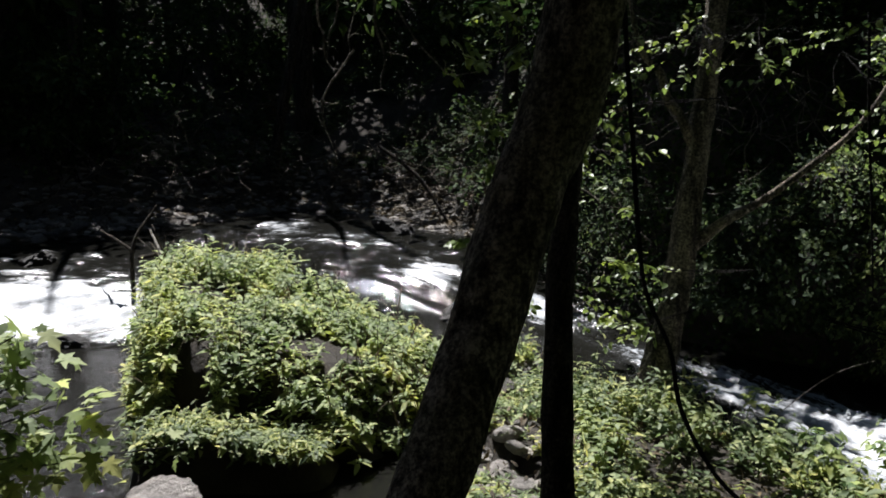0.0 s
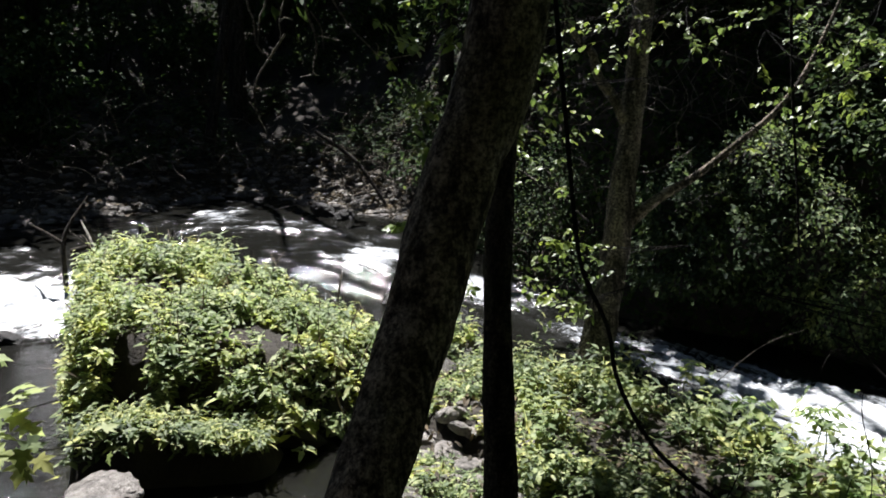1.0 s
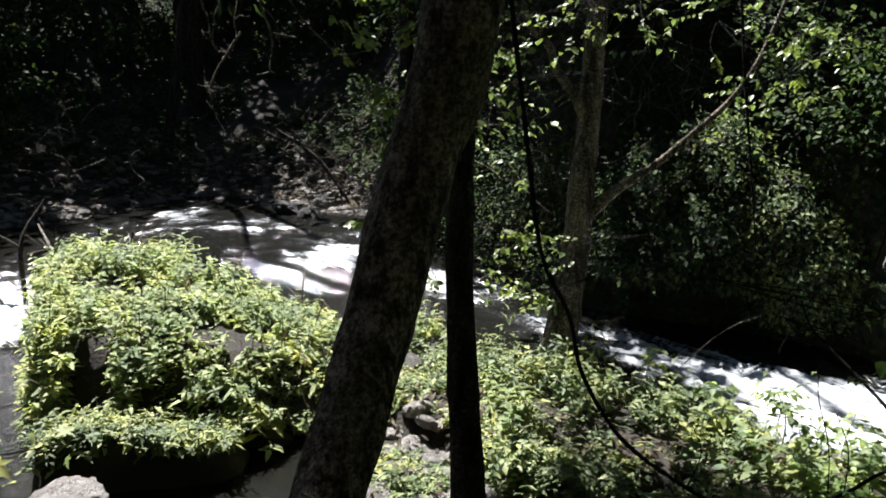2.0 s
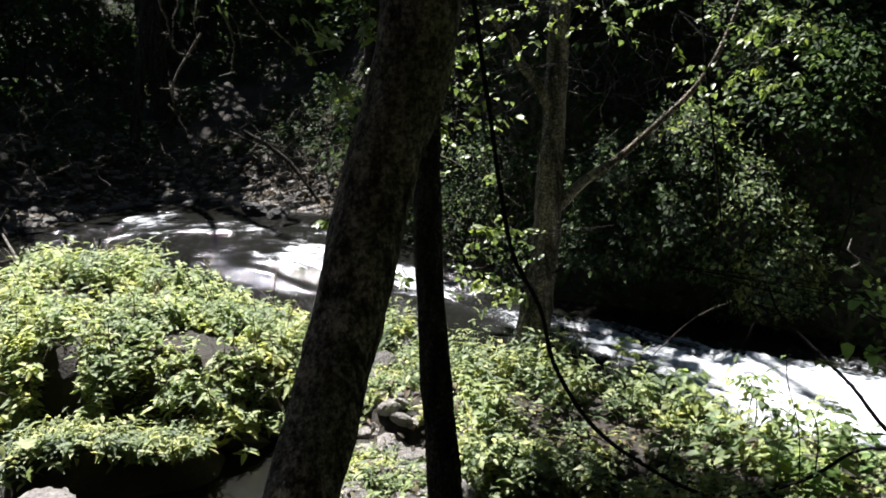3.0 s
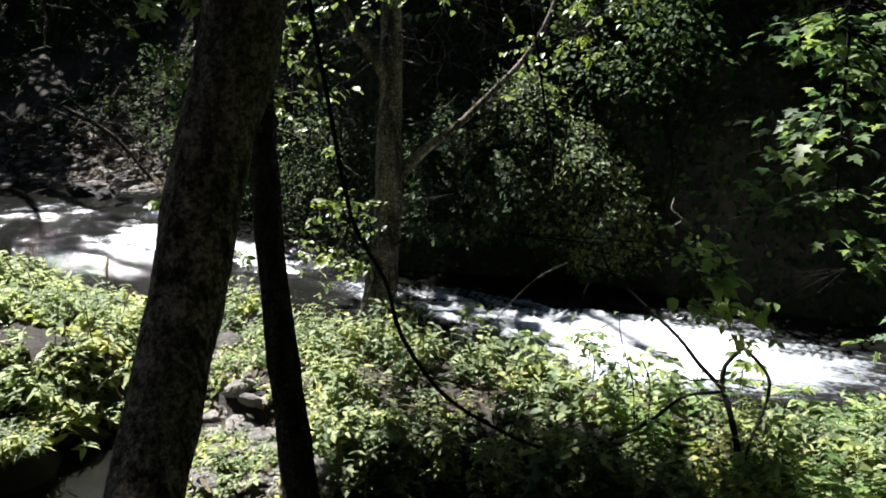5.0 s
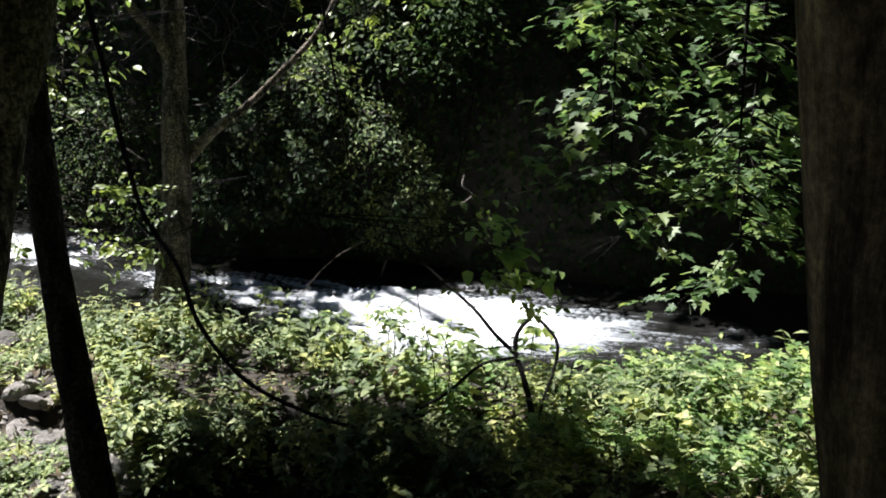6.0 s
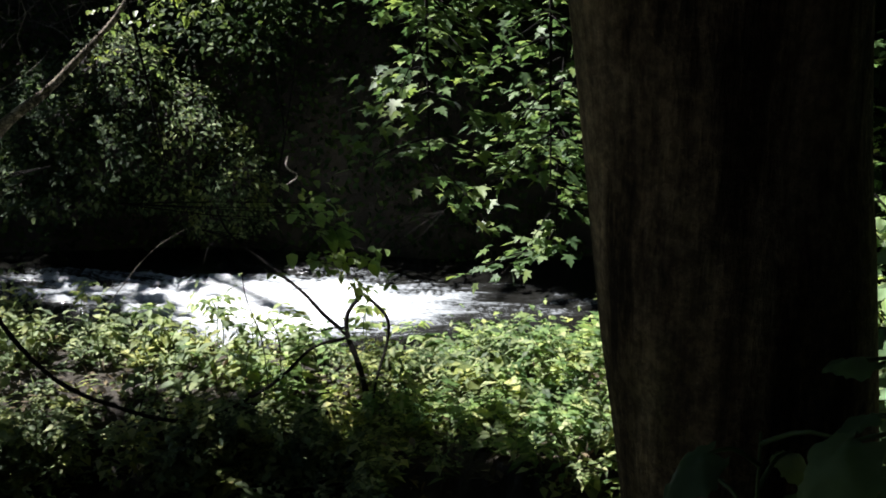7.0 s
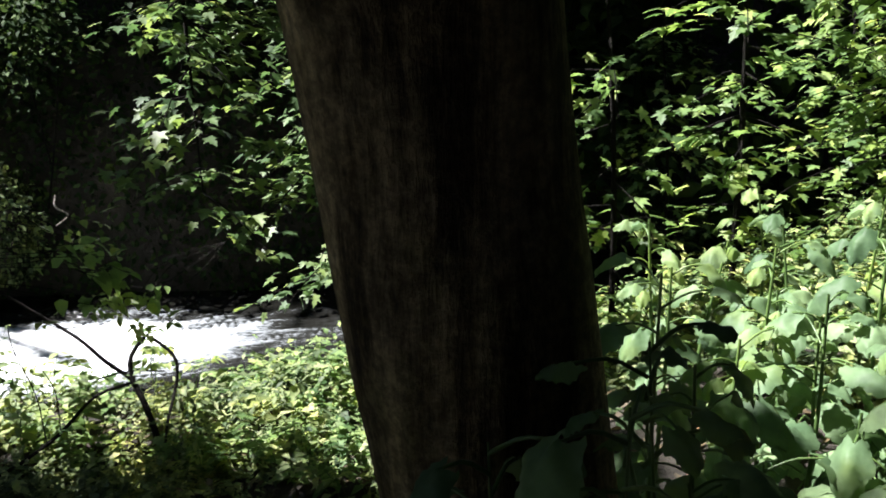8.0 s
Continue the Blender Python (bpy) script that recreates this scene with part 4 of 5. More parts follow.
CROWN_RNG = np.random.default_rng(23)
# crowns out of view, thinned by in_glade to shape sun and shade
top_crown(lean_tree, -0.6, 5.8, 10.0, 4.0, 70, CROWN_RNG)
top_crown(thin_tree, 0.0, 7.2, 10.5, 4.5, 62, CROWN_RNG)
top_crown(bank_tree, 2.9, 9.3, 10.5, 4.0, 46, CROWN_RNG)
# unseen leafy limb added to keep the sun off this trunk
tube("limb", [(2.62, 8.95, 5.0), (2.1, 9.8, 5.8), (1.6, 10.5, 6.2)], [0.05, 0.03, 0.012], BARK_DARK, bank_tree, 8)
crown(bank_tree, CROWN_RNG, [(1.6, 10.5, 6.0), (1.45, 10.9, 6.6), (1.75, 10.2, 5.6), (1.35, 11.2, 7.2), (1.25, 11.15, 5.9), (1.45, 10.8, 5.5), (1.05, 11.5, 6.3)], [0.5] * 7, 1600, 0.16, LEAF_WOOD)
top_crown(big_tree, 0.3, 2.5, 10.5, 6.5, 125, CROWN_RNG)

# trees added behind and beside the path, out of view, to close the sky
for x, y, h in ((-4, -2.5, 12), (-1.2, -4, 13), (2.4, -3.5, 12), (6.5, -3, 12), (-7, 1.5, 13), (10.5, -1.5, 12), (-11, 5, 13), (-14, 9, 12), (13, -5, 12), (-3, -8, 13), (4, -9, 13), (-10, -4, 13), (15, 1, 12), (-16, 2, 13)):
    forest_tree(x, y, h, 0.22, CROWN_RNG, "unseen tall tree on the near bank, added to block sky light", "near woodland trees", 44, 5.2, 0.55)
for k in range(64):
    x = -26 + 48 * (k + 0.5) / 64 + CROWN_RNG.normal(0, 1.2)
    y = max(float(far_edge(x)), 6) + (3.2, 7.5, 12.5, 19)[k % 4] + CROWN_RNG.uniform(-1, 2.5)
    forest_tree(x, y, CROWN_RNG.uniform(10, 14), CROWN_RNG.uniform(0.09, 0.2), CROWN_RNG, "shaded woodland tree on the far slope", "far woodland trees", 22, 4.0, 0.25)
# extra trees added so that their out-of-view crowns shade the slope
for x, y, h in ((2.6, 15.2, 12), (4.3, 14.3, 12), (6.0, 13.2, 12), (7.8, 12.0, 12), (9.5, 10.5, 12), (11.0, 8.5, 12)):
    forest_tree(x, y, h, 0.13, CROWN_RNG, "shaded woodland tree on the far slope", "far woodland trees", 46, 3.4, 0.45)
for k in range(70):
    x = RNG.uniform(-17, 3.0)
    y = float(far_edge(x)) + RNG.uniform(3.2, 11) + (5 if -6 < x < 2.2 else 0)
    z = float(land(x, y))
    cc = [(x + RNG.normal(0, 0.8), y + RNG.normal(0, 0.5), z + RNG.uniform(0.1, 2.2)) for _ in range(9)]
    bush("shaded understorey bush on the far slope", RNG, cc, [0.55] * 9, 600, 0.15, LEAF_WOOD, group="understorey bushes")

# thickets added behind the camera so low sky light stays off the trunks
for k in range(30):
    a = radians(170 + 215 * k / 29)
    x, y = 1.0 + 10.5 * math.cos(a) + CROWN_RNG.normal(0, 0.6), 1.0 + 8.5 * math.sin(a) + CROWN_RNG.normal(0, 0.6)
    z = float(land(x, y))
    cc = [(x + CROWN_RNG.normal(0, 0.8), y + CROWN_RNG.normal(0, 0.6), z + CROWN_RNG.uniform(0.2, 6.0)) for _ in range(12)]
    bush("unseen leafy thicket added behind the path to block low sky", CROWN_RNG, cc, [1.0] * 12, 1100, 0.3, LEAF_WOOD, group="thickets behind the path")

# backdrop thickets added to keep bright sky out of view and reflections
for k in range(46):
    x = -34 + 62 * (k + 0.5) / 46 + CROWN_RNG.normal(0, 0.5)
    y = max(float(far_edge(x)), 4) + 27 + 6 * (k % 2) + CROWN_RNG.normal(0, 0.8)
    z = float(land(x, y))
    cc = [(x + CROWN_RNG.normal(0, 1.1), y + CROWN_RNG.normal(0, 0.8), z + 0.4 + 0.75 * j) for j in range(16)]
    bush("tall dark thicket added behind the far slope to block the sky", CROWN_RNG, cc, [1.5] * 16, 1100, 0.5, LEAF_WOOD, group="thickets up the far slope")

# undercut mound of bramble and ivy that bulges out over the stream
def mound(label, centre, radii, n, size, mats, rng, flat_below):
    """A bulging earth body with an uneven hide of small leaves."""
    ob = thing("bramble_mound", label, "thicket", "overhanging thicket")
    bm = bmesh.new()
    bmesh.ops.create_icosphere(bm, subdivisions=5, radius=1.0)
    co = np.array([v.co[:] for v in bm.verts])
    def swell(d):
        return 0.68 + 0.7 * fbm(d * 1.7 + centre[0], 3) + 0.45 * (fbm(d * 4.5 + centre[1], 3) - 0.5)
    body = co * (0.93 * swell(co))[:, None] * np.array(radii)
    body[:, 2] = np.maximum(body[:, 2], flat_below - centre[2] + 0.1 * body[:, 0])
    for v, p in zip(bm.verts, body + np.array(centre)):
        v.co = p
    me = bpy.data.meshes.new("earth")
    bm.to_mesh(me)
    bm.free()
    part("earth", me, EARTH, ob)
    for mat, share, lift in mats:
        m = int(n * share)
        d = sphere_dirs(m * 2, rng)
        d = d[(d[:, 1] < 0.45)][:m]
        at = d * (swell(d) + rng.normal(0.0, 0.07, len(d)) + 0.25 * rng.random(len(d)) ** 8 + lift * (fbm(d * 4.0 + 9.1, 3) - 0.42))[:, None] * np.array(radii) + np.array(centre)
        at = at[at[:, 2] > flat_below]
        k = len(at)
        nrm = (at - np.array(centre)) / np.array(radii)
        leaves("foliage", at, nrm * 0.5 + rng.normal(0, 0.6, (k, 3)) + np.array([0, 0, -0.35]), nrm * 0.5 + np.array([0, -0.1, 0.7]) + rng.normal(0, 0.35, (k, 3)), size * rng.uniform(0.5, 1.3, k), OVATE_SMALL, mat, ob)
    return ob


MOUND_RNG = np.random.default_rng(31)
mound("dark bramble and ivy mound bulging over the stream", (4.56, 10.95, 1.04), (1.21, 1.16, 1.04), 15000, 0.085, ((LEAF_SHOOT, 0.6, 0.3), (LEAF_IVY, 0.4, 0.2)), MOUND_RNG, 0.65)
# the paler leaf colour on these three stands in for sun
mound("bramble edge of the mound in paler leaves coloured as sunlit", (5.47, 9.66, 0.77), (0.51, 0.55, 0.57), 3600, 0.07, ((LEAF_SHOOT, 0.4, 0.4), (LEAF_EDGE_LIT, 0.7, 0.6)), MOUND_RNG, 0.22)
mound("bramble bank sloping down the mound", (5.16, 10.07, 1.21), (0.66, 0.66, 0.68), 3600, 0.07, ((LEAF_SHOOT, 0.55, 0.4), (LEAF_EDGE_LIT, 0.5, 0.6)), MOUND_RNG, 0.55)
mound("ferny bramble crest above the mound", (4.72, 10.62, 1.81), (0.55, 0.61, 0.73), 3600, 0.07, ((LEAF_SHOOT, 0.55, 0.4), (LEAF_EDGE_LIT, 0.5, 0.6)), MOUND_RNG, 0.99)
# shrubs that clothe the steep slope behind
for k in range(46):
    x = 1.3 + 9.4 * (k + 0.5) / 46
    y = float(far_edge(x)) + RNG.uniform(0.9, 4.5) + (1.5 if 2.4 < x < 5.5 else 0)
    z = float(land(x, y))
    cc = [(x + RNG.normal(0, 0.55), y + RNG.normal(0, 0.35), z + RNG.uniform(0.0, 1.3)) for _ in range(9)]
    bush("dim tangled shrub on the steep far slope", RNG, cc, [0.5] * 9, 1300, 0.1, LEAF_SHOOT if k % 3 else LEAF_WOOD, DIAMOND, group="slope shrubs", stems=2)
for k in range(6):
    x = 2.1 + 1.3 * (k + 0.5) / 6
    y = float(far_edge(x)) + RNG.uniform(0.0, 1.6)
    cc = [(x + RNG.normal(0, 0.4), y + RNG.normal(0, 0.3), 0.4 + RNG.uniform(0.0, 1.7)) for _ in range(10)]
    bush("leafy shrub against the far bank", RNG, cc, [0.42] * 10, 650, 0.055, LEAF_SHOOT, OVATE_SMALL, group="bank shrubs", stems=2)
cl = scatter_land(RNG, 160000, 1.5, 12, 3, 15, lambda x, y, z: (y > far_edge(x)) & (y < far_edge(x) + 3.5))
cl = cl[RNG.random(len(cl)) < np.clip(steepness(cl[:, 0], cl[:, 1]) / 5, 0.05, 1)]
k = len(cl)
cliff_ivy = thing("cliff_creeper", "dim creeper and dead leaves on the undercut bank", "creeper", kind="stuff")
leaves("leaf", cl + RNG.uniform(0.0, 0.2, (k, 1)) * np.array([0, -1, 0.2]), sphere_dirs(k, RNG) + np.array([0, 0, -0.6]), np.array([0, -0.8, 0.3]) + RNG.normal(0, 0.4, (k, 3)), RNG.uniform(0.05, 0.13, k), DIAMOND, LEAF_WOOD, cliff_ivy)
def tangle(label, x0, x1, n, rng):
    """Bare grey twigs, dead and fallen, tangled over the slope: one object of uncounted pieces."""
    ob = thing("dead_twigs", label, "twigs", kind="stuff")
    tw = []
    for k in range(n):
        x = rng.uniform(x0, x1)
        y = float(far_edge(x)) + rng.uniform(0.3, 3.2)
        z = float(land(x, y)) + rng.uniform(0.05, 1.3)
        d = unit(rng.normal(0, 1, 3) * np.array([1, 0.5, 0.8])) * rng.uniform(0.4, 1.5)
        p = np.array([x, y, z])
        tw.append(tube_arrays([p, p + d * 0.35 + rng.normal(0, 0.07, 3), p + d * 0.7 + rng.normal(0, 0.1, 3), p + d + rng.normal(0, 0.1, 3)], [0.013 * rng.uniform(0.5, 1.4), 0.01, 0.007, 0.003], 5, 9))
        if k % 2:
            q = p + d * 0.5
            e = unit(d + rng.normal(0, 0.6, 3)) * rng.uniform(0.2, 0.6)
            tw.append(tube_arrays([q, q + e * 0.5 + rng.normal(0, 0.03, 3), q + e], [0.007, 0.005, 0.002], 5, 6))
    v, q = join(tw)
    part("twig", mesh_of_array("twig", v, q), TWIG_GREY, ob)
    return ob


tangle("bare grey twigs tangled over the steep far slope", 0.8, 4.7, 300, RNG)
tangle("fallen grey twigs on the shaded far bank", -7.0, 0.8, 150, RNG)
# leaf litter and ivy on the slope behind
sl = np.vstack([scatter_land(RNG, 60000, -14, 14, 4, 24, lambda x, y, z: (y > far_edge(x) + 0.6) & (y < far_edge(x) + 9)),
                scatter_land(RNG, 32000, -5, 3, 12, 24, lambda x, y, z: (y > far_edge(x) + 0.3) & (y < far_edge(x) + 7))])
k = len(sl)
lit = thing("leaf_litter", "brown fallen leaves and twigs on the far slope", "leaf litter", kind="stuff")
leaves("leaf", sl + np.array([0, 0, 0.015]), sphere_dirs(k, RNG) * np.array([1, 1, 0.2]), np.array([0, 0, 1]) + RNG.normal(0, 0.4, (k, 3)), RNG.uniform(0.06, 0.14, k), DIAMOND, LEAF_DRY, lit)
nb = scatter_land(RNG, 14000, -8, 4.2, -5, 3.2, lambda x, y, z: z > 0.1)
k = len(nb)
near_litter = thing("leaf_litter", "brown fallen leaves on the path bank", "leaf litter", kind="stuff")
leaves("leaf", nb + np.array([0, 0, 0.012]), sphere_dirs(k, RNG) * np.array([1, 1, 0.15]), np.array([0, 0, 1]) + RNG.normal(0, 0.3, (k, 3)), RNG.uniform(0.04, 0.1, k), DIAMOND, LEAF_DRY, near_litter)
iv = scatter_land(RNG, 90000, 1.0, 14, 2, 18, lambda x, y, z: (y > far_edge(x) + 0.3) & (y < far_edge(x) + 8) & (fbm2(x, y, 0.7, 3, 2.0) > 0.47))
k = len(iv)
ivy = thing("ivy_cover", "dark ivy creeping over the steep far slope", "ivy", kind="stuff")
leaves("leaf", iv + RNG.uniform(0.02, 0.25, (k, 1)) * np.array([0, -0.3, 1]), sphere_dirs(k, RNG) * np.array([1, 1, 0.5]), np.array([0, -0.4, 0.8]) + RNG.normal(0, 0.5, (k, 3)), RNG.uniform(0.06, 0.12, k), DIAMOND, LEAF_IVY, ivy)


# ---- stones ----
def stone_mesh(name, seed, flat=0.6, mat=STONE, fine=2):
    bm = bmesh.new()
    bmesh.ops.create_icosphere(bm, subdivisions=fine, radius=0.5)
    co = np.array([v.co[:] for v in bm.verts])
    r = 0.65 + 0.7 * fbm(co * 1.6 + seed * 3.7, 3)
    if fine > 2:
        r = r + 0.6 * (fbm(co * 6 + seed, 4) - 0.5)
        step_r = np.round(r * 9) / 9
        co = co * (0.5 * r + 0.5 * step_r)[:, None]
        if fine > 4:
            co[:, 2] = np.minimum(co[:, 2], 0.24 + 0.12 * (fbm(co * 9 + seed, 3) - 0.5))
    else:
        co = np.round(co * r[:, None] * 7) / 7 * 0.35 + co * r[:, None] * 0.65
    for v, p in zip(bm.verts, co):
        v.co = (p[0] * 1.15, p[1], p[2] * flat)
    me = bpy.data.meshes.new(name)
    bm.to_mesh(me)
    bm.free()
    me.materials.append(mat)
    return me


STONES = [stone_mesh("stone", k, 0.5 + 0.08 * (k % 3)) for k in range(8)]
WET = [stone_mesh("stone", k + 20, 0.34 + 0.06 * (k % 3), STONE_WET) for k in range(4)]
DRY = [stone_mesh("stone", k + 80, 0.5 + 0.08 * (k % 3), STONE_PALE) for k in range(5)]
PALE = stone_mesh("stone", 31, 0.75, STONE_PALE, 5)
PEBBLES = [stone_mesh("pebble", k + 60, 0.5 + 0.08 * (k % 3), STONE, 1) for k in range(6)]
ROCKS = [stone_mesh("stone", k + 40, 0.6, STONE_WET, 4) for k in range(3)]


def stone(x, y, size, rng, parent=None, sink=0.25, z=None, wet=False):
    ob = new("stone", WET[rng.integers(0, 4)] if wet else STONES[rng.integers(0, 8)])
    z = float(land(x, y)) if z is None else z
    ob.matrix_basis = pose(x, y, z + size * (0.3 - sink), rng.normal(0, 12), rng.normal(0, 12), rng.uniform(0, 360)) @ Matrix.Diagonal((size * rng.uniform(0.8, 1.25), size, size * rng.uniform(0.7, 1.1), 1))
    ob.parent = parent
    return ob


shore = thing("cobble_shore", "bank of grey river cobbles along the far waterline", "stones", kind="structure")
count = 0
while count < 290:
    x = RNG.uniform(-9, 1.6)
    y = float(far_edge(x)) + abs(RNG.normal(0.2, 1.5))
    if y < float(far_edge(x)) - 0.5:
        continue
    stone(x, y, RNG.uniform(0.1, 0.3), RNG, shore)
    count += 1
def strewn(name, label, at, low, high, mat, rng):
    """Loose stones too many to count, in one mesh."""
    pieces = []
    for p in at:
        me = PEBBLES[rng.integers(0, 6)]
        tv = np.zeros(len(me.vertices) * 3)
        me.vertices.foreach_get("co", tv)
        tf = np.zeros(len(me.polygons) * 3, dtype=int)
        me.polygons.foreach_get("vertices", tf)
        turn = np.array(Matrix.Rotation(rng.uniform(0, 6.283), 3, "Z"))
        pieces.append((tv.reshape(-1, 3) @ turn.T * (rng.uniform(low, high) * np.array([1.1, 0.9, 0.8])) + p, tf.reshape(-1, 3)))
    v, q = join(pieces)
    ob = thing(name, label, "stones", kind="stuff")
    part("stone", mesh_of_array("stone", v, q, False), mat, ob)
    return ob


STONE_RNG = np.random.default_rng(44)
cob = scatter_land(STONE_RNG, 6500, -8.5, 2.0, 12.5, 24, lambda x, y, z: (y > far_edge(x) - 0.2) & (y < far_edge(x) + 5))
cob = cob[STONE_RNG.random(len(cob)) < np.exp(-0.3 * np.clip(cob[:, 1] - far_edge(cob[:, 0]), 0, 9))]
strewn("river_rubble", "shaded grey river stones strewn up the far bank", cob, 0.08, 0.24, STONE_BANK, STONE_RNG)
grit = scatter_land(STONE_RNG, 5200, -0.5, 1.6, 4.9, 9.0, lambda x, y, z: (z > -0.08) & (z < 0.55) & (fbm2(x, y, 1.7, 3, 2.2) > 0.4))
strewn("gravel", "pale gravel and chips on the sunny stony spit", grit[:2400], 0.02, 0.09, STONE_GRAVEL, STONE_RNG)
spit = thing("stony_spit", "sunlit pale stones and gravel at the foot of the terrace", "stones", kind="structure")
count = 0
while count < 260:
    x, y = RNG.uniform(-0.7, 1.5), RNG.uniform(5.6, 9.4)
    z = float(land(x, y))
    if z < -0.12 or float(island_height(x, y)) > 0.45:
        continue
    ob = stone(x, y, RNG.uniform(0.05, 0.16) + (0.12 if RNG.random() < 0.15 else 0), RNG, spit)
    ob.data = DRY[count % 5]
    count += 1
for x, y, sz, z, lab in ((-1.93, 5.85, 0.5, 0.3, "pale flat-topped boulder at the pool's edge"), (-4.55, 10.62, 0.5, -0.1, "dark wet rock at the foot of the fall"), (-5.3, 10.45, 0.42, -0.1, "dark wet rock at the foot of the fall"),
                         (-6.3, 13.5, 0.6, 0.28, "wet rock in the rapids"), (0.25, 12.3, 0.6, 0.0, "wet rock in the rapids"), (-1.2, 17.6, 0.5, 0.45, "wet rock on the far waterline"), (-0.75, 17.2, 0.4, 0.4, "wet rock on the far waterline")):
    ob = stone(x, y, sz, RNG, None, 0.2, z, "wet" in lab)
    if "pale" in lab:
        ob.data = PALE
    elif "wet" in lab:
        ob.data = ROCKS[int(10 * abs(x)) % 3]
    ob.name = "boulder"
    tagged(ob, lab, "rock")

# ---- maple saplings ----
def sprays(parent, rng, pts, n_sprays, reach, per, size, mat, shape=MAPLE, down=-0.25, low=12):
    """Side twigs along a stem, each with leaves held flat in a spray."""
    line = smooth_line(pts, 60)
    for k in range(n_sprays):
        P, A, N, S = [], [], [], []
        b = line[rng.integers(low, 60)]
        ang = rng.random() * 6.283
        d = unit(np.array([math.cos(ang), math.sin(ang), rng.normal(down, 0.2)]))
        ln = reach * rng.uniform(0.4, 1.0)
        tip = b + d * ln + np.array([0, 0, -0.12 * ln])
        twig = tube("twig", [b, (b + tip) / 2 + np.array([0, 0, 0.05 * ln]), tip], [0.006, 0.004, 0.002], BARK_TWIG, parent, 5, 6)
        for j in range(per):
            u = rng.uniform(0.25, 1.05)
            P.append(b + (tip - b) * u + rng.normal(0, 0.08, 3) * np.array([1, 1, 0.25]))
            A.append(d + rng.normal(0, 0.7, 3) * np.array([1, 1, 0.25]) + np.array([0, 0, -0.2]))
            N.append(np.array([0, 0, 1]) + rng.normal(0, 0.17, 3))
            S.append(size * rng.uniform(0.6, 1.15))
        leaves("foliage", np.array(P), np.array(A), np.array(N), np.array(S), shape, mat, twig)


for pts, ns, reach, per in (
        ([(0.9, 1.2, 8.6), (2.4, 2.6, 7.2), (3.2, 3.4, 5.2), (3.33, 3.5, 3.9), (3.32, 3.48, 3.0), (3.28, 3.43, 2.35)], 62, 0.62, 16),
        ([(0.9, 1.1, 8.4), (2.8, 2.2, 6.8), (3.8, 3.0, 5.0), (3.93, 3.16, 3.7), (3.92, 3.14, 2.9), (3.9, 3.1, 2.2)], 66, 0.8, 17),
        ([(1.2, 1.4, 8.2), (3.4, 2.8, 6.2), (4.4, 3.4, 4.4), (4.55, 3.55, 3.0), (4.5, 3.55, 2.2), (4.45, 3.5, 1.6)], 56, 0.7, 16)):
    t = thing("maple_branch", "drooping maple branch with layered green lobed leaves", "branch", "maple branches")
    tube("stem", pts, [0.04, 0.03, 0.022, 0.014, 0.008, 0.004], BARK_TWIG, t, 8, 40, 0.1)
    sprays(t, RNG, pts, ns, reach, per, 0.092, LEAF_MAPLE, low=34)
for at, ns in (((5.25, 1.95), 30), ((5.8, 1.35), 34), ((6.3, 0.5), 50), ((5.7, 0.4), 40), ((7.4, 1.0), 40), ((9.2, 3.0), 40)):
    x, y = at
    z = float(land(x, y))
    pts = [(x, y, z - 0.1), (x, y, z + 1.0), (x - 0.1, y, z + 2.0), (x - 0.1, y + 0.1, z + 3.0)]
    t = thing("maple_sapling", "bright sunlit maple sapling further along the bank", "sapling", "maple saplings")
    tube("stem", pts, [0.025, 0.02, 0.015, 0.006], BARK_TWIG, t, 8, 20, 0.1)
    sprays(t, RNG, pts, ns, 0.8, 12, 0.11, LEAF_SUNNY)


# ---- broad-leaved plants beside the path ----
def broad_plant(at, height, rng, n=7, size=0.22, low=0.3, thick=1.0):
    n += 3
    t = thing("broad_leaved_plant", "tall herb with large drooping grey-green leaves", "plant", "broad-leaved plants")
    base = np.array(at, dtype=float)
    top = base + np.array([rng.normal(0, 0.04), rng.normal(0, 0.04), height])
    tube("stem", [base - np.array([0, 0, 0.1]), (base + top) / 2 + rng.normal(0, 0.02, 3), top], [0.009 * thick, 0.007 * thick, 0.004 * thick], STEM_GREEN, t, 7, 12)
    for k in range(n):
        u = low + (1 - low) * (k + 0.5) / n
        ang = k * 2.4 + rng.normal(0, 0.3)
        p = base + (top - base) * u
        d = np.array([math.cos(ang), math.sin(ang), 0.35])
        tip = p + d * rng.uniform(0.06, 0.14)
        stalk = tube("leaf_stalk", [p, (p + tip) / 2 + np.array([0, 0, 0.015]), tip], [0.0035, 0.003, 0.002], STEM_GREEN, t, 6, 6)
        broad_leaf(tip, np.array([d[0], d[1], rng.uniform(-0.5, 0.25)]), 0.85 * size * (1.2 - 0.5 * u) * rng.uniform(0.6, 1.2), rng, stalk)
    return t


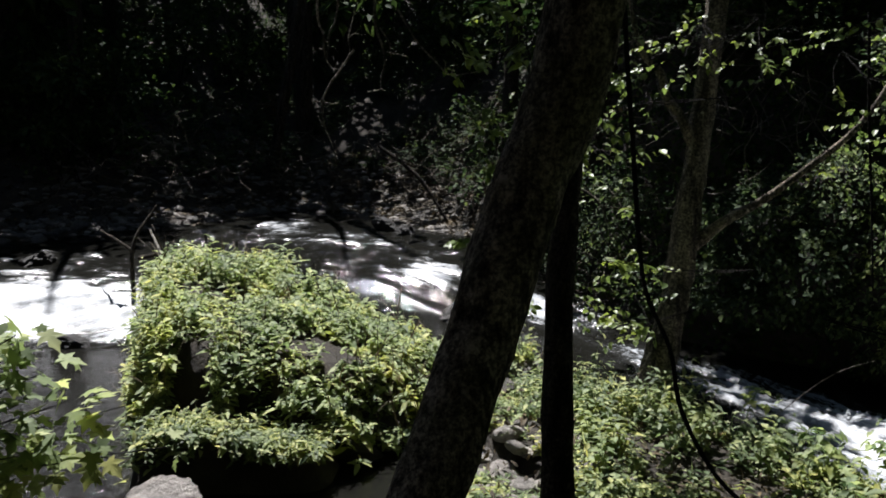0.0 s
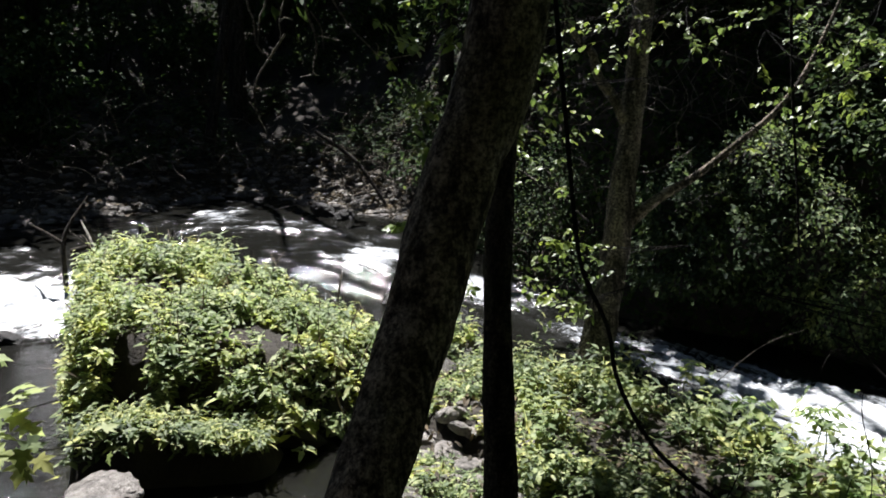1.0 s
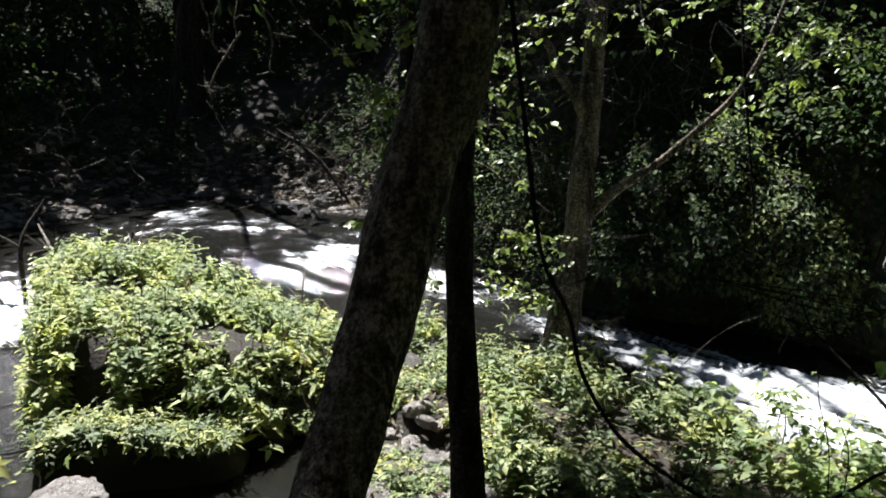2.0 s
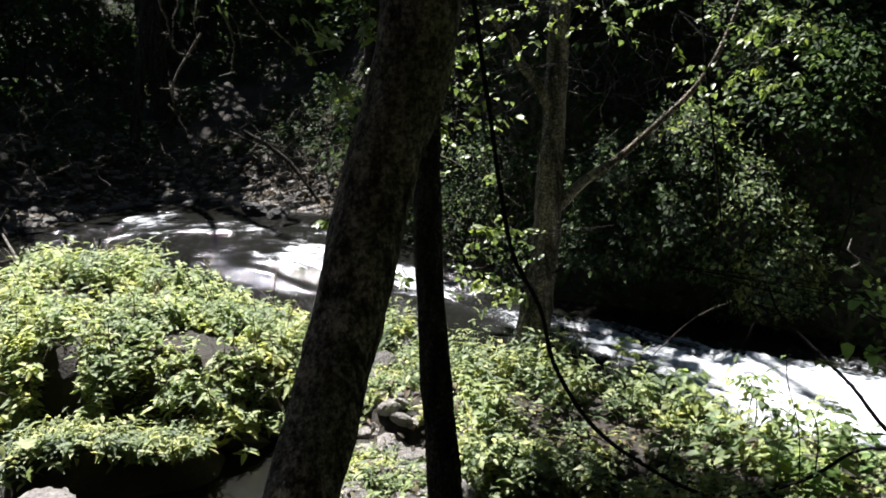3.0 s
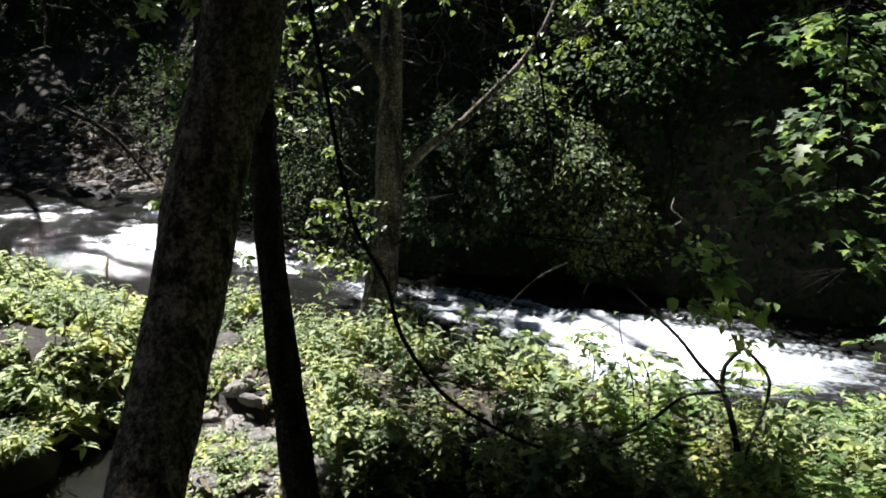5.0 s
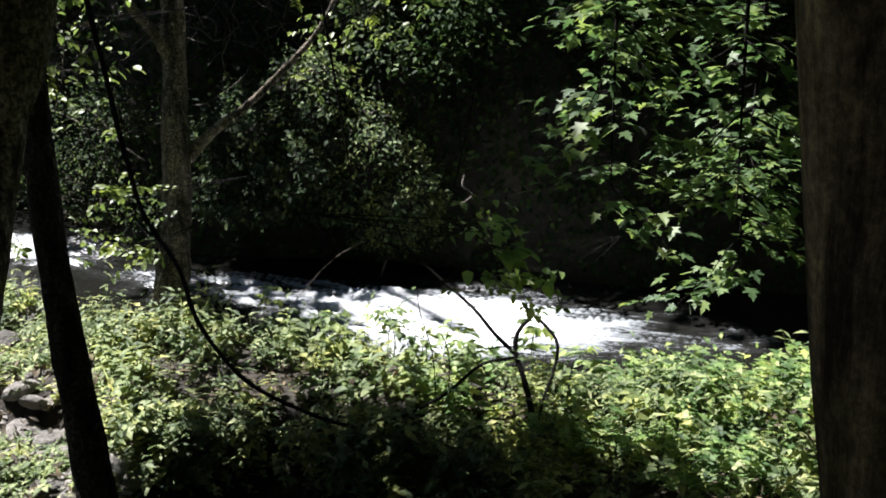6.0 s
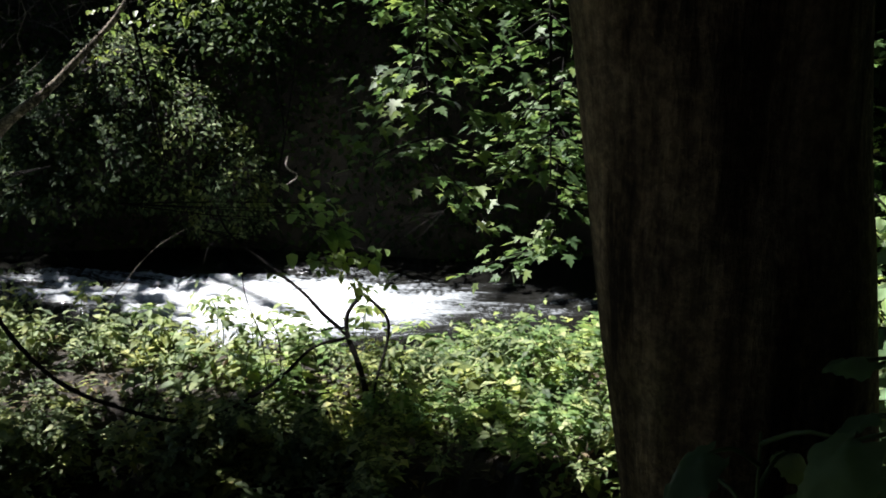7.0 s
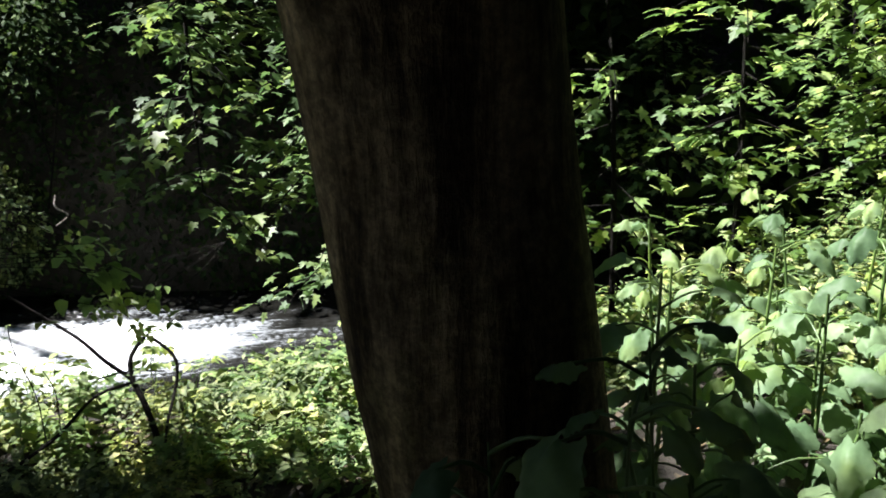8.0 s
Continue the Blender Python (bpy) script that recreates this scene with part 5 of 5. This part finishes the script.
def broad_leaf(at, ahead, size, rng, parent):
    """One large leaf: a wavy heart-shaped blade that arches down from its stalk."""
    us, vs = np.linspace(0, 1, 25), np.linspace(-1, 1, 9)
    U, V = np.meshgrid(us, vs)
    lobes = 1 + 0.13 * np.cos(2 * np.pi * 2.6 * U + 0.6) * (1 - 0.5 * U)
    teeth = 1 + 0.05 * np.sin(2 * np.pi * 8 * U) * (np.abs(V) > 0.92)
    width = 0.5 * np.sin(np.pi * np.clip(U * 0.93 + 0.06, 0, 1)) ** 0.7 * (1 - 0.5 * U) * lobes * teeth
    fold = rng.uniform(0.25, 0.75)
    X = V * width * (1 - 0.25 * fold)
    Y = U - 0.22 * (1 - U) * np.abs(V)
    ph = rng.random() * 6
    Z = -rng.uniform(0.25, 0.75) * U ** 1.8 - fold * np.abs(V) ** 1.4 * width + 0.035 * np.sin(9 * U + 5 * V + ph) + 0.022 * np.cos(2 * np.pi * 5.5 * (U - 0.35 * np.abs(V))) * np.abs(V) ** 0.5 + 0.02 * (np.abs(V) < 0.08)
    Y = Y * (1 - 0.25 * U)
    y = unit(ahead)
    x = unit(np.cross(y, np.array([0, 0, 1.0])))
    z = np.cross(x, y)
    v = np.asarray(at) + size * (X.reshape(-1, 1) * x + Y.reshape(-1, 1) * y + Z.reshape(-1, 1) * z)
    i = (np.arange(8)[:, None] * 25 + np.arange(24)[None]).reshape(-1)
    return part("leaf", mesh_of_array("leaf", v, np.stack([i, i + 1, i + 26, i + 25], -1)), LEAF_BUR, parent)


for x, y, h, n, sz in ((1.98, 0.34, 0.95, 8, 0.22), (2.62, 0.28, 0.9, 8, 0.24), (2.15, 0.55, 1.05, 9, 0.2), (2.98, 0.46, 0.85, 8, 0.2), (3.3, 0.2, 0.95, 8, 0.24), (2.3, 0.05, 0.7, 8, 0.22), (1.78, 0.3, 0.75, 8, 0.2), (2.75, 0.75, 0.85, 8, 0.2),
                       (2.45, 0.42, 0.8, 8, 0.2), (3.6, 0.55, 0.85, 7, 0.2), (3.1, 0.75, 0.8, 7, 0.19), (3.9, 0.3, 0.9, 7, 0.2), (2.05, 0.15, 0.6, 8, 0.2), (2.9, 0.1, 0.7, 8, 0.22), (3.5, 1.0, 0.8, 7, 0.18), (4.2, 0.8, 0.85, 7, 0.18), (1.72, 0.08, 0.55, 8, 0.2),
                       (2.3, -0.1, 0.55, 8, 0.2), (2.6, 0.05, 0.6, 8, 0.21), (2.85, -0.1, 0.6, 8, 0.2), (3.2, 0.0, 0.6, 8, 0.2), (2.45, 0.62, 0.6, 8, 0.18), (2.7, 0.45, 0.6, 8, 0.2), (3.35, 0.5, 0.6, 8, 0.2), (3.8, -0.1, 0.7, 8, 0.2), (2.15, 0.3, 0.6, 8, 0.2), (1.9, 0.12, 0.6, 8, 0.19), (3.0, 0.25, 0.65, 8, 0.2), (2.0, -0.1, 0.95, 8, 0.2)):
    broad_plant((x, y, float(land(x, y))), h, RNG, n, sz)

for x, y, h, sz in ((1.11, 0.26, 1.24, 0.17), (1.05, 0.3, 1.16, 0.16), (1.17, 0.22, 1.27, 0.15), (1.14, 0.25, 1.1, 0.17), (1.08, 0.24, 1.05, 0.17)):
    broad_plant((x, y, float(land(x, y))), h, RNG, 8, sz, 0.72, 0.5)

# ---- leafy sprays that hang in the gap between the trees ----
def leaf_spray(cx, cy, cz, r, rng, size=0.09, mat=LEAF_BEECH, n=26, shape=OVATE, label="spray of young yellow-green leaves on a thin twig"):
    t = thing("leaf_spray", label, "branch", "leaf sprays")
    c = np.array((cx, cy, cz))
    root = c + np.array([rng.normal(0, 0.45), rng.normal(0, 0.35), 0.2 * r + 0.12])
    per = max(3, n // 4)
    for k in range(5):
        tip = c + rng.normal(0, 0.65 * r, 3) * np.array([1, 1, 0.6]) + np.array([0, 0, -0.25 * r])
        mid = (root + tip) / 2 + rng.normal(0, 0.05, 3)
        tube("twig", [root, mid, tip], [0.0032, 0.0025, 0.0015], BARK_TWIG, t, 5, 8)
        out = unit(tip - mid)
        for j in range(per):
            u = 1 - 0.7 * (j / per) ** 1.5
            p = mid + (tip - mid) * u
            side = unit(np.cross(out, np.array([0, 0, 1.0]))) * (1 if j % 2 else -1)
            ahead = out * 0.5 + side * rng.uniform(0.5, 1.1) + np.array([0, 0, -0.15]) + rng.normal(0, 0.35, 3)
            normal = np.array([0.0, -0.25, 0.9]) + rng.normal(0, 0.3, 3)
            leaves("leaf", p[None], ahead[None], normal[None], np.array([size * rng.uniform(0.7, 1.35)]), shape, mat, t)
    return t


for cx, cy, cz, r, n in ((0.32, 6.98, 3.78, 0.3, 26), (0.45, 7.18, 3.14, 0.2, 12), (1.6, 7.28, 1.81, 0.3, 34), (1.49, 8.16, 3.45, 0.3, 22), (2.48, 7.6, 3.65, 0.35, 22), (2.02, 8.04, 3.8, 0.3, 20), (2.85, 6.39, 3.19, 0.4, 26),
                         (3.46, 7.74, 2.67, 0.35, 24), (1.14, 6.89, 2.86, 0.2, 10), (1.47, 7.81, 2.36, 0.4, 26), (3.15, 6.25, 3.07, 0.4, 30), (3.43, 6.12, 3.34, 0.4, 30), (3.0, 6.33, 3.44, 0.35, 26), (1.26, 7.37, 3.45, 0.25, 14),
                         (0.25, 6.96, 3.6, 0.25, 14), (3.36, 4.5, 1.47, 0.2, 26), (3.42, 4.19, 1.46, 0.16, 18), (3.28, 4.38, 2.05, 0.2, 14), (1.64, 7.56, 1.24, 0.3, 26), (0.7, 6.75, 1.6, 0.12, 10), (3.3, 6.2, 3.6, 0.4, 34), (2.95, 6.6, 3.75, 0.4, 34), (3.7, 6.3, 3.5, 0.35, 30), (1.2, 7.3, 3.1, 0.25, 18), (2.2, 7.9, 3.75, 0.3, 22), (2.9, 8.1, 3.7, 0.35, 26), (1.61, 8.42, 3.27, 0.28, 24), (1.29, 7.84, 2.7, 0.28, 20), (1.26, 8.06, 3.62, 0.28, 20), (1.95, 8.14, 3.62, 0.28, 20), (3.54, 7.38, 3.55, 0.28, 24), (1.62, 7.46, 1.83, 0.25, 22), (1.5, 7.4, 1.6, 0.25, 22), (1.22, 6.65, 1.61, 0.2, 12)):
    leaf_spray(cx, cy, cz, r, RNG, 0.062, LEAF_BEECH, n + 4)
for cx, cy, cz, r, n in ((0.3, 6.58, 3.75, 0.28, 26), (0.19, 6.59, 3.59, 0.25, 22), (0.45, 6.58, 3.54, 0.22, 20), (0.37, 6.59, 3.11, 0.1, 10), (0.28, 6.57, 2.95, 0.1, 8), (0.32, 6.57, 2.73, 0.08, 6), (0.13, 6.5, 2.17, 0.06, 5),
                         (1.31, 7.17, 3.69, 0.25, 20), (1.31, 7.18, 3.38, 0.2, 18), (1.22, 7.19, 3.07, 0.2, 20), (1.56, 7.12, 2.86, 0.2, 16), (1.49, 7.01, 1.91, 0.22, 26), (1.41, 6.92, 1.5, 0.2, 18)):
    leaf_spray(cx, cy, cz, r, RNG, 0.085, LEAF_BEECH, n)
for cx, cy, cz, r, n in ((3.12, 4.1, 2.05, 0.11, 20), (3.1, 4.08, 1.88, 0.12, 22), (3.06, 4.05, 1.72, 0.09, 16), (3.24, 3.95, 1.7, 0.07, 12)):
    leaf_spray(cx, cy, cz, r, RNG, 0.09, LEAF_SUNNY, n, label="hanging cluster of green ovate leaves above the stream")
# near maple twig that hangs in from the side at first
left = thing("maple_shrub", "low maple shrub with pale lit leaves by the path", "shrub")
foot = float(land(-1.85, 1.5))
tube("trunk", [(-1.9, 1.45, foot - 0.15), (-1.85, 1.5, foot + 0.15), (-1.76, 1.55, 2.05), (-1.72, 1.62, 2.35)], [0.03, 0.024, 0.016, 0.008], BARK_TWIG, left, 8, 16, 0.1)
for k, (tip, mass) in enumerate((((-0.92, 1.85, 2.74), 22), ((-0.86, 1.85, 2.66), 26), ((-0.9, 1.8, 2.6), 26), ((-0.8, 1.84, 2.6), 14), ((-0.7, 1.9, 2.57), 8), ((-0.84, 1.8, 2.5), 24), ((-0.73, 1.84, 2.47), 16), ((-0.62, 1.95, 2.45), 6), ((-0.9, 1.7, 2.45), 26), ((-0.78, 1.72, 2.4), 20), ((-0.95, 1.95, 2.7), 20))):
    mass = int(2.6 * mass)
    root = np.array([-1.76 + 0.004 * k, 1.55 + 0.006 * k, 2.03 + 0.028 * k])
    tip = np.array(tip)
    pts = [root, root * 0.5 + tip * 0.5 + np.array([0, 0, 0.08]), tip]
    tube("stem", pts, [0.005, 0.003, 0.0015], BARK_TWIG, left, 6, 14)
    line = smooth_line(pts, 30)
    at = line[RNG.integers(19, 30, mass)] + RNG.normal(0, 0.045, (mass, 3)) * np.array([1, 1, 0.5])
    leaves("foliage", at, RNG.normal(0, 0.6, (mass, 3)) + np.array([0.5, -0.2, -0.25]), RNG.normal(0, 0.32, (mass, 3)) + np.array([0, -0.1, 1]), RNG.uniform(0.03, 0.065, mass), MAPLE, LEAF_NETTLE, left)


# ---- dead wood ----
def dead_branch(label, pieces, mat=DEAD_WOOD):
    t = thing("dead_branch", label, "branch", "dead branches")
    for pts, r in pieces:
        tube("branch", pts, r, mat, t, 7, None, 0.2, 12)
    return t


dead_branch("pale zigzag dead twig hanging in the gap", [
    ([(-0.95, 6.44, 4.07), (-0.94, 6.46, 3.89), (-0.93, 6.48, 3.71), (-0.9, 6.48, 3.63), (-0.89, 6.49, 3.53), (-0.88, 6.49, 3.46), (-0.84, 6.5, 3.39)], [0.011, 0.01, 0.009, 0.008, 0.007, 0.006, 0.0049]),
    ([(-0.78, 6.47, 3.97), (-0.81, 6.49, 3.74), (-0.85, 6.49, 3.65), (-0.86, 6.49, 3.57), (-0.87, 6.49, 3.46)], [0.009, 0.0078, 0.0065, 0.0053, 0.004]),
    ([(-0.89, 6.49, 3.52), (-0.94, 6.48, 3.53)], [0.005, 0.0022]),
], TWIG_PALE)
dead_branch("pale forked dead twig hanging low in the gap", [
    ([(-0.68, 6.52, 3.53), (-0.78, 6.51, 3.38), (-0.86, 6.5, 3.26), (-0.9, 6.49, 3.16), (-0.9, 6.49, 3.05), (-0.88, 6.49, 2.95), (-0.84, 6.49, 2.87), (-0.82, 6.49, 2.82)], [0.009, 0.0083, 0.0076, 0.0069, 0.0062, 0.0055, 0.0048, 0.004]),
    ([(-0.9, 6.49, 3.15), (-0.84, 6.5, 3.14), (-0.78, 6.51, 3.15)], [0.007, 0.0051, 0.0031]),
    ([(-0.9, 6.49, 3.15), (-0.99, 6.48, 3.16)], [0.004, 0.0018]),
    ([(-0.94, 6.48, 3.05), (-0.91, 6.48, 3.01), (-0.87, 6.49, 2.95)], [0.007, 0.0051, 0.0031]),
    ([(-0.84, 6.5, 3.39), (-0.81, 6.5, 3.39), (-0.78, 6.51, 3.38)], [0.006, 0.0043, 0.0027]),
], TWIG_PALE)
dead_branch("short pale dead twig curling in the gap", [
    ([(-0.64, 6.49, 3.97), (-0.68, 6.5, 3.78), (-0.72, 6.51, 3.61), (-0.71, 6.51, 3.52), (-0.74, 6.51, 3.42)], [0.006, 0.0052, 0.0043, 0.0035, 0.0027]),
    ([(-0.72, 6.51, 3.61), (-0.68, 6.51, 3.64), (-0.62, 6.52, 3.63)], [0.006, 0.0043, 0.0027]),
], TWIG_PALE)
dead_branch("dead twig with hanging grey moss", [
    ([(-0.54, 6.5, 3.97), (-0.53, 6.52, 3.71), (-0.48, 6.54, 3.56), (-0.46, 6.54, 3.44), (-0.48, 6.54, 3.34), (-0.49, 6.54, 3.25)], [0.012, 0.0107, 0.0094, 0.008, 0.0067, 0.0054]),
    ([(-0.49, 6.54, 3.25), (-0.58, 6.53, 3.23)], [0.006, 0.0027]),
    ([(-0.49, 6.54, 3.26), (-0.45, 6.54, 3.24)], [0.006, 0.0027]),
    ([(-0.46, 6.54, 3.52), (-0.39, 6.54, 3.51), (-0.29, 6.55, 3.49)], [0.008, 0.0058, 0.0036]),
    ([(-0.5, 6.53, 3.69), (-0.43, 6.54, 3.58), (-0.41, 6.54, 3.42)], [0.007, 0.0051, 0.0031]),
], TWIG_PALE)
dead_branch("pale crooked dead twig above the far bank", [
    ([(-0.38, 6.53, 3.83), (-0.23, 6.55, 3.6), (-0.09, 6.56, 3.46), (0.01, 6.56, 3.37), (0.11, 6.56, 3.38), (0.22, 6.56, 3.4)], [0.009, 0.008, 0.007, 0.006, 0.005, 0.004]),
    ([(0.02, 6.56, 3.37), (0.04, 6.56, 3.44), (0.05, 6.56, 3.53)], [0.006, 0.0043, 0.0027]),
    ([(-0.03, 6.56, 3.4), (-0.02, 6.56, 3.45), (-0.04, 6.56, 3.48)], [0.006, 0.0043, 0.0027]),
], TWIG_PALE)
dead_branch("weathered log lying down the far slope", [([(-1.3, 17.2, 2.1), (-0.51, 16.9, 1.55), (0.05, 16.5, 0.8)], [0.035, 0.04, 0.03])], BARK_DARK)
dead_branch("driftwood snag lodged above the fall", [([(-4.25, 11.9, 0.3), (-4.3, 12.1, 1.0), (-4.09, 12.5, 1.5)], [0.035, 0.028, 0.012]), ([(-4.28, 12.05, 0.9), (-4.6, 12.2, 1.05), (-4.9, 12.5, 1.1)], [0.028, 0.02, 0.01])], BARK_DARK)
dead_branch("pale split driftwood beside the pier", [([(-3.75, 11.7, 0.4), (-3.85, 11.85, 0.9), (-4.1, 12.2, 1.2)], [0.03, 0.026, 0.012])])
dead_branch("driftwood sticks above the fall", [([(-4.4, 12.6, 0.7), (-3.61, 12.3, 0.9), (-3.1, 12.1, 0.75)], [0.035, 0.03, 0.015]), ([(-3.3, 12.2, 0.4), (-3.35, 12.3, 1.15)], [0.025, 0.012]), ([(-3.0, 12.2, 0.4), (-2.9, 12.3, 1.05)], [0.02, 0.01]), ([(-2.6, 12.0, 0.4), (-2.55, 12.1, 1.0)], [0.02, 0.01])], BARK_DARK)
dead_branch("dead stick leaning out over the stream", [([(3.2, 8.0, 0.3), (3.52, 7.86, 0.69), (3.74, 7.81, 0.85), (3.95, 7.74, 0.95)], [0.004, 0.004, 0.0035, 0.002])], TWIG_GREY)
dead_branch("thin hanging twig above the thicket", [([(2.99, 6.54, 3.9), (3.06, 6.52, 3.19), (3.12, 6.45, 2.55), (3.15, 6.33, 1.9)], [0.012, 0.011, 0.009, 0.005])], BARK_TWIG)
dead_branch("curled pale twig in the dark hollow", [([(5.0, 7.5, 1.55), (4.95, 7.45, 1.45), (5.05, 7.42, 1.35), (4.9, 7.4, 1.28)], [0.008, 0.01, 0.009, 0.006])])
for x, y, sz in ((-1.35, 7.3, 0.42), (-0.85, 7.45, 0.5), (-0.45, 7.75, 0.38), (-1.8, 7.05, 0.3), (-0.15, 8.1, 0.35), (0.3, 7.6, 0.4), (0.55, 8.3, 0.45), (0.9, 8.9, 0.4), (0.2, 8.7, 0.3)):
    stone(x, y, sz, RNG, spit, 0.25, max(float(land(x, y)), -0.05), x < 0)
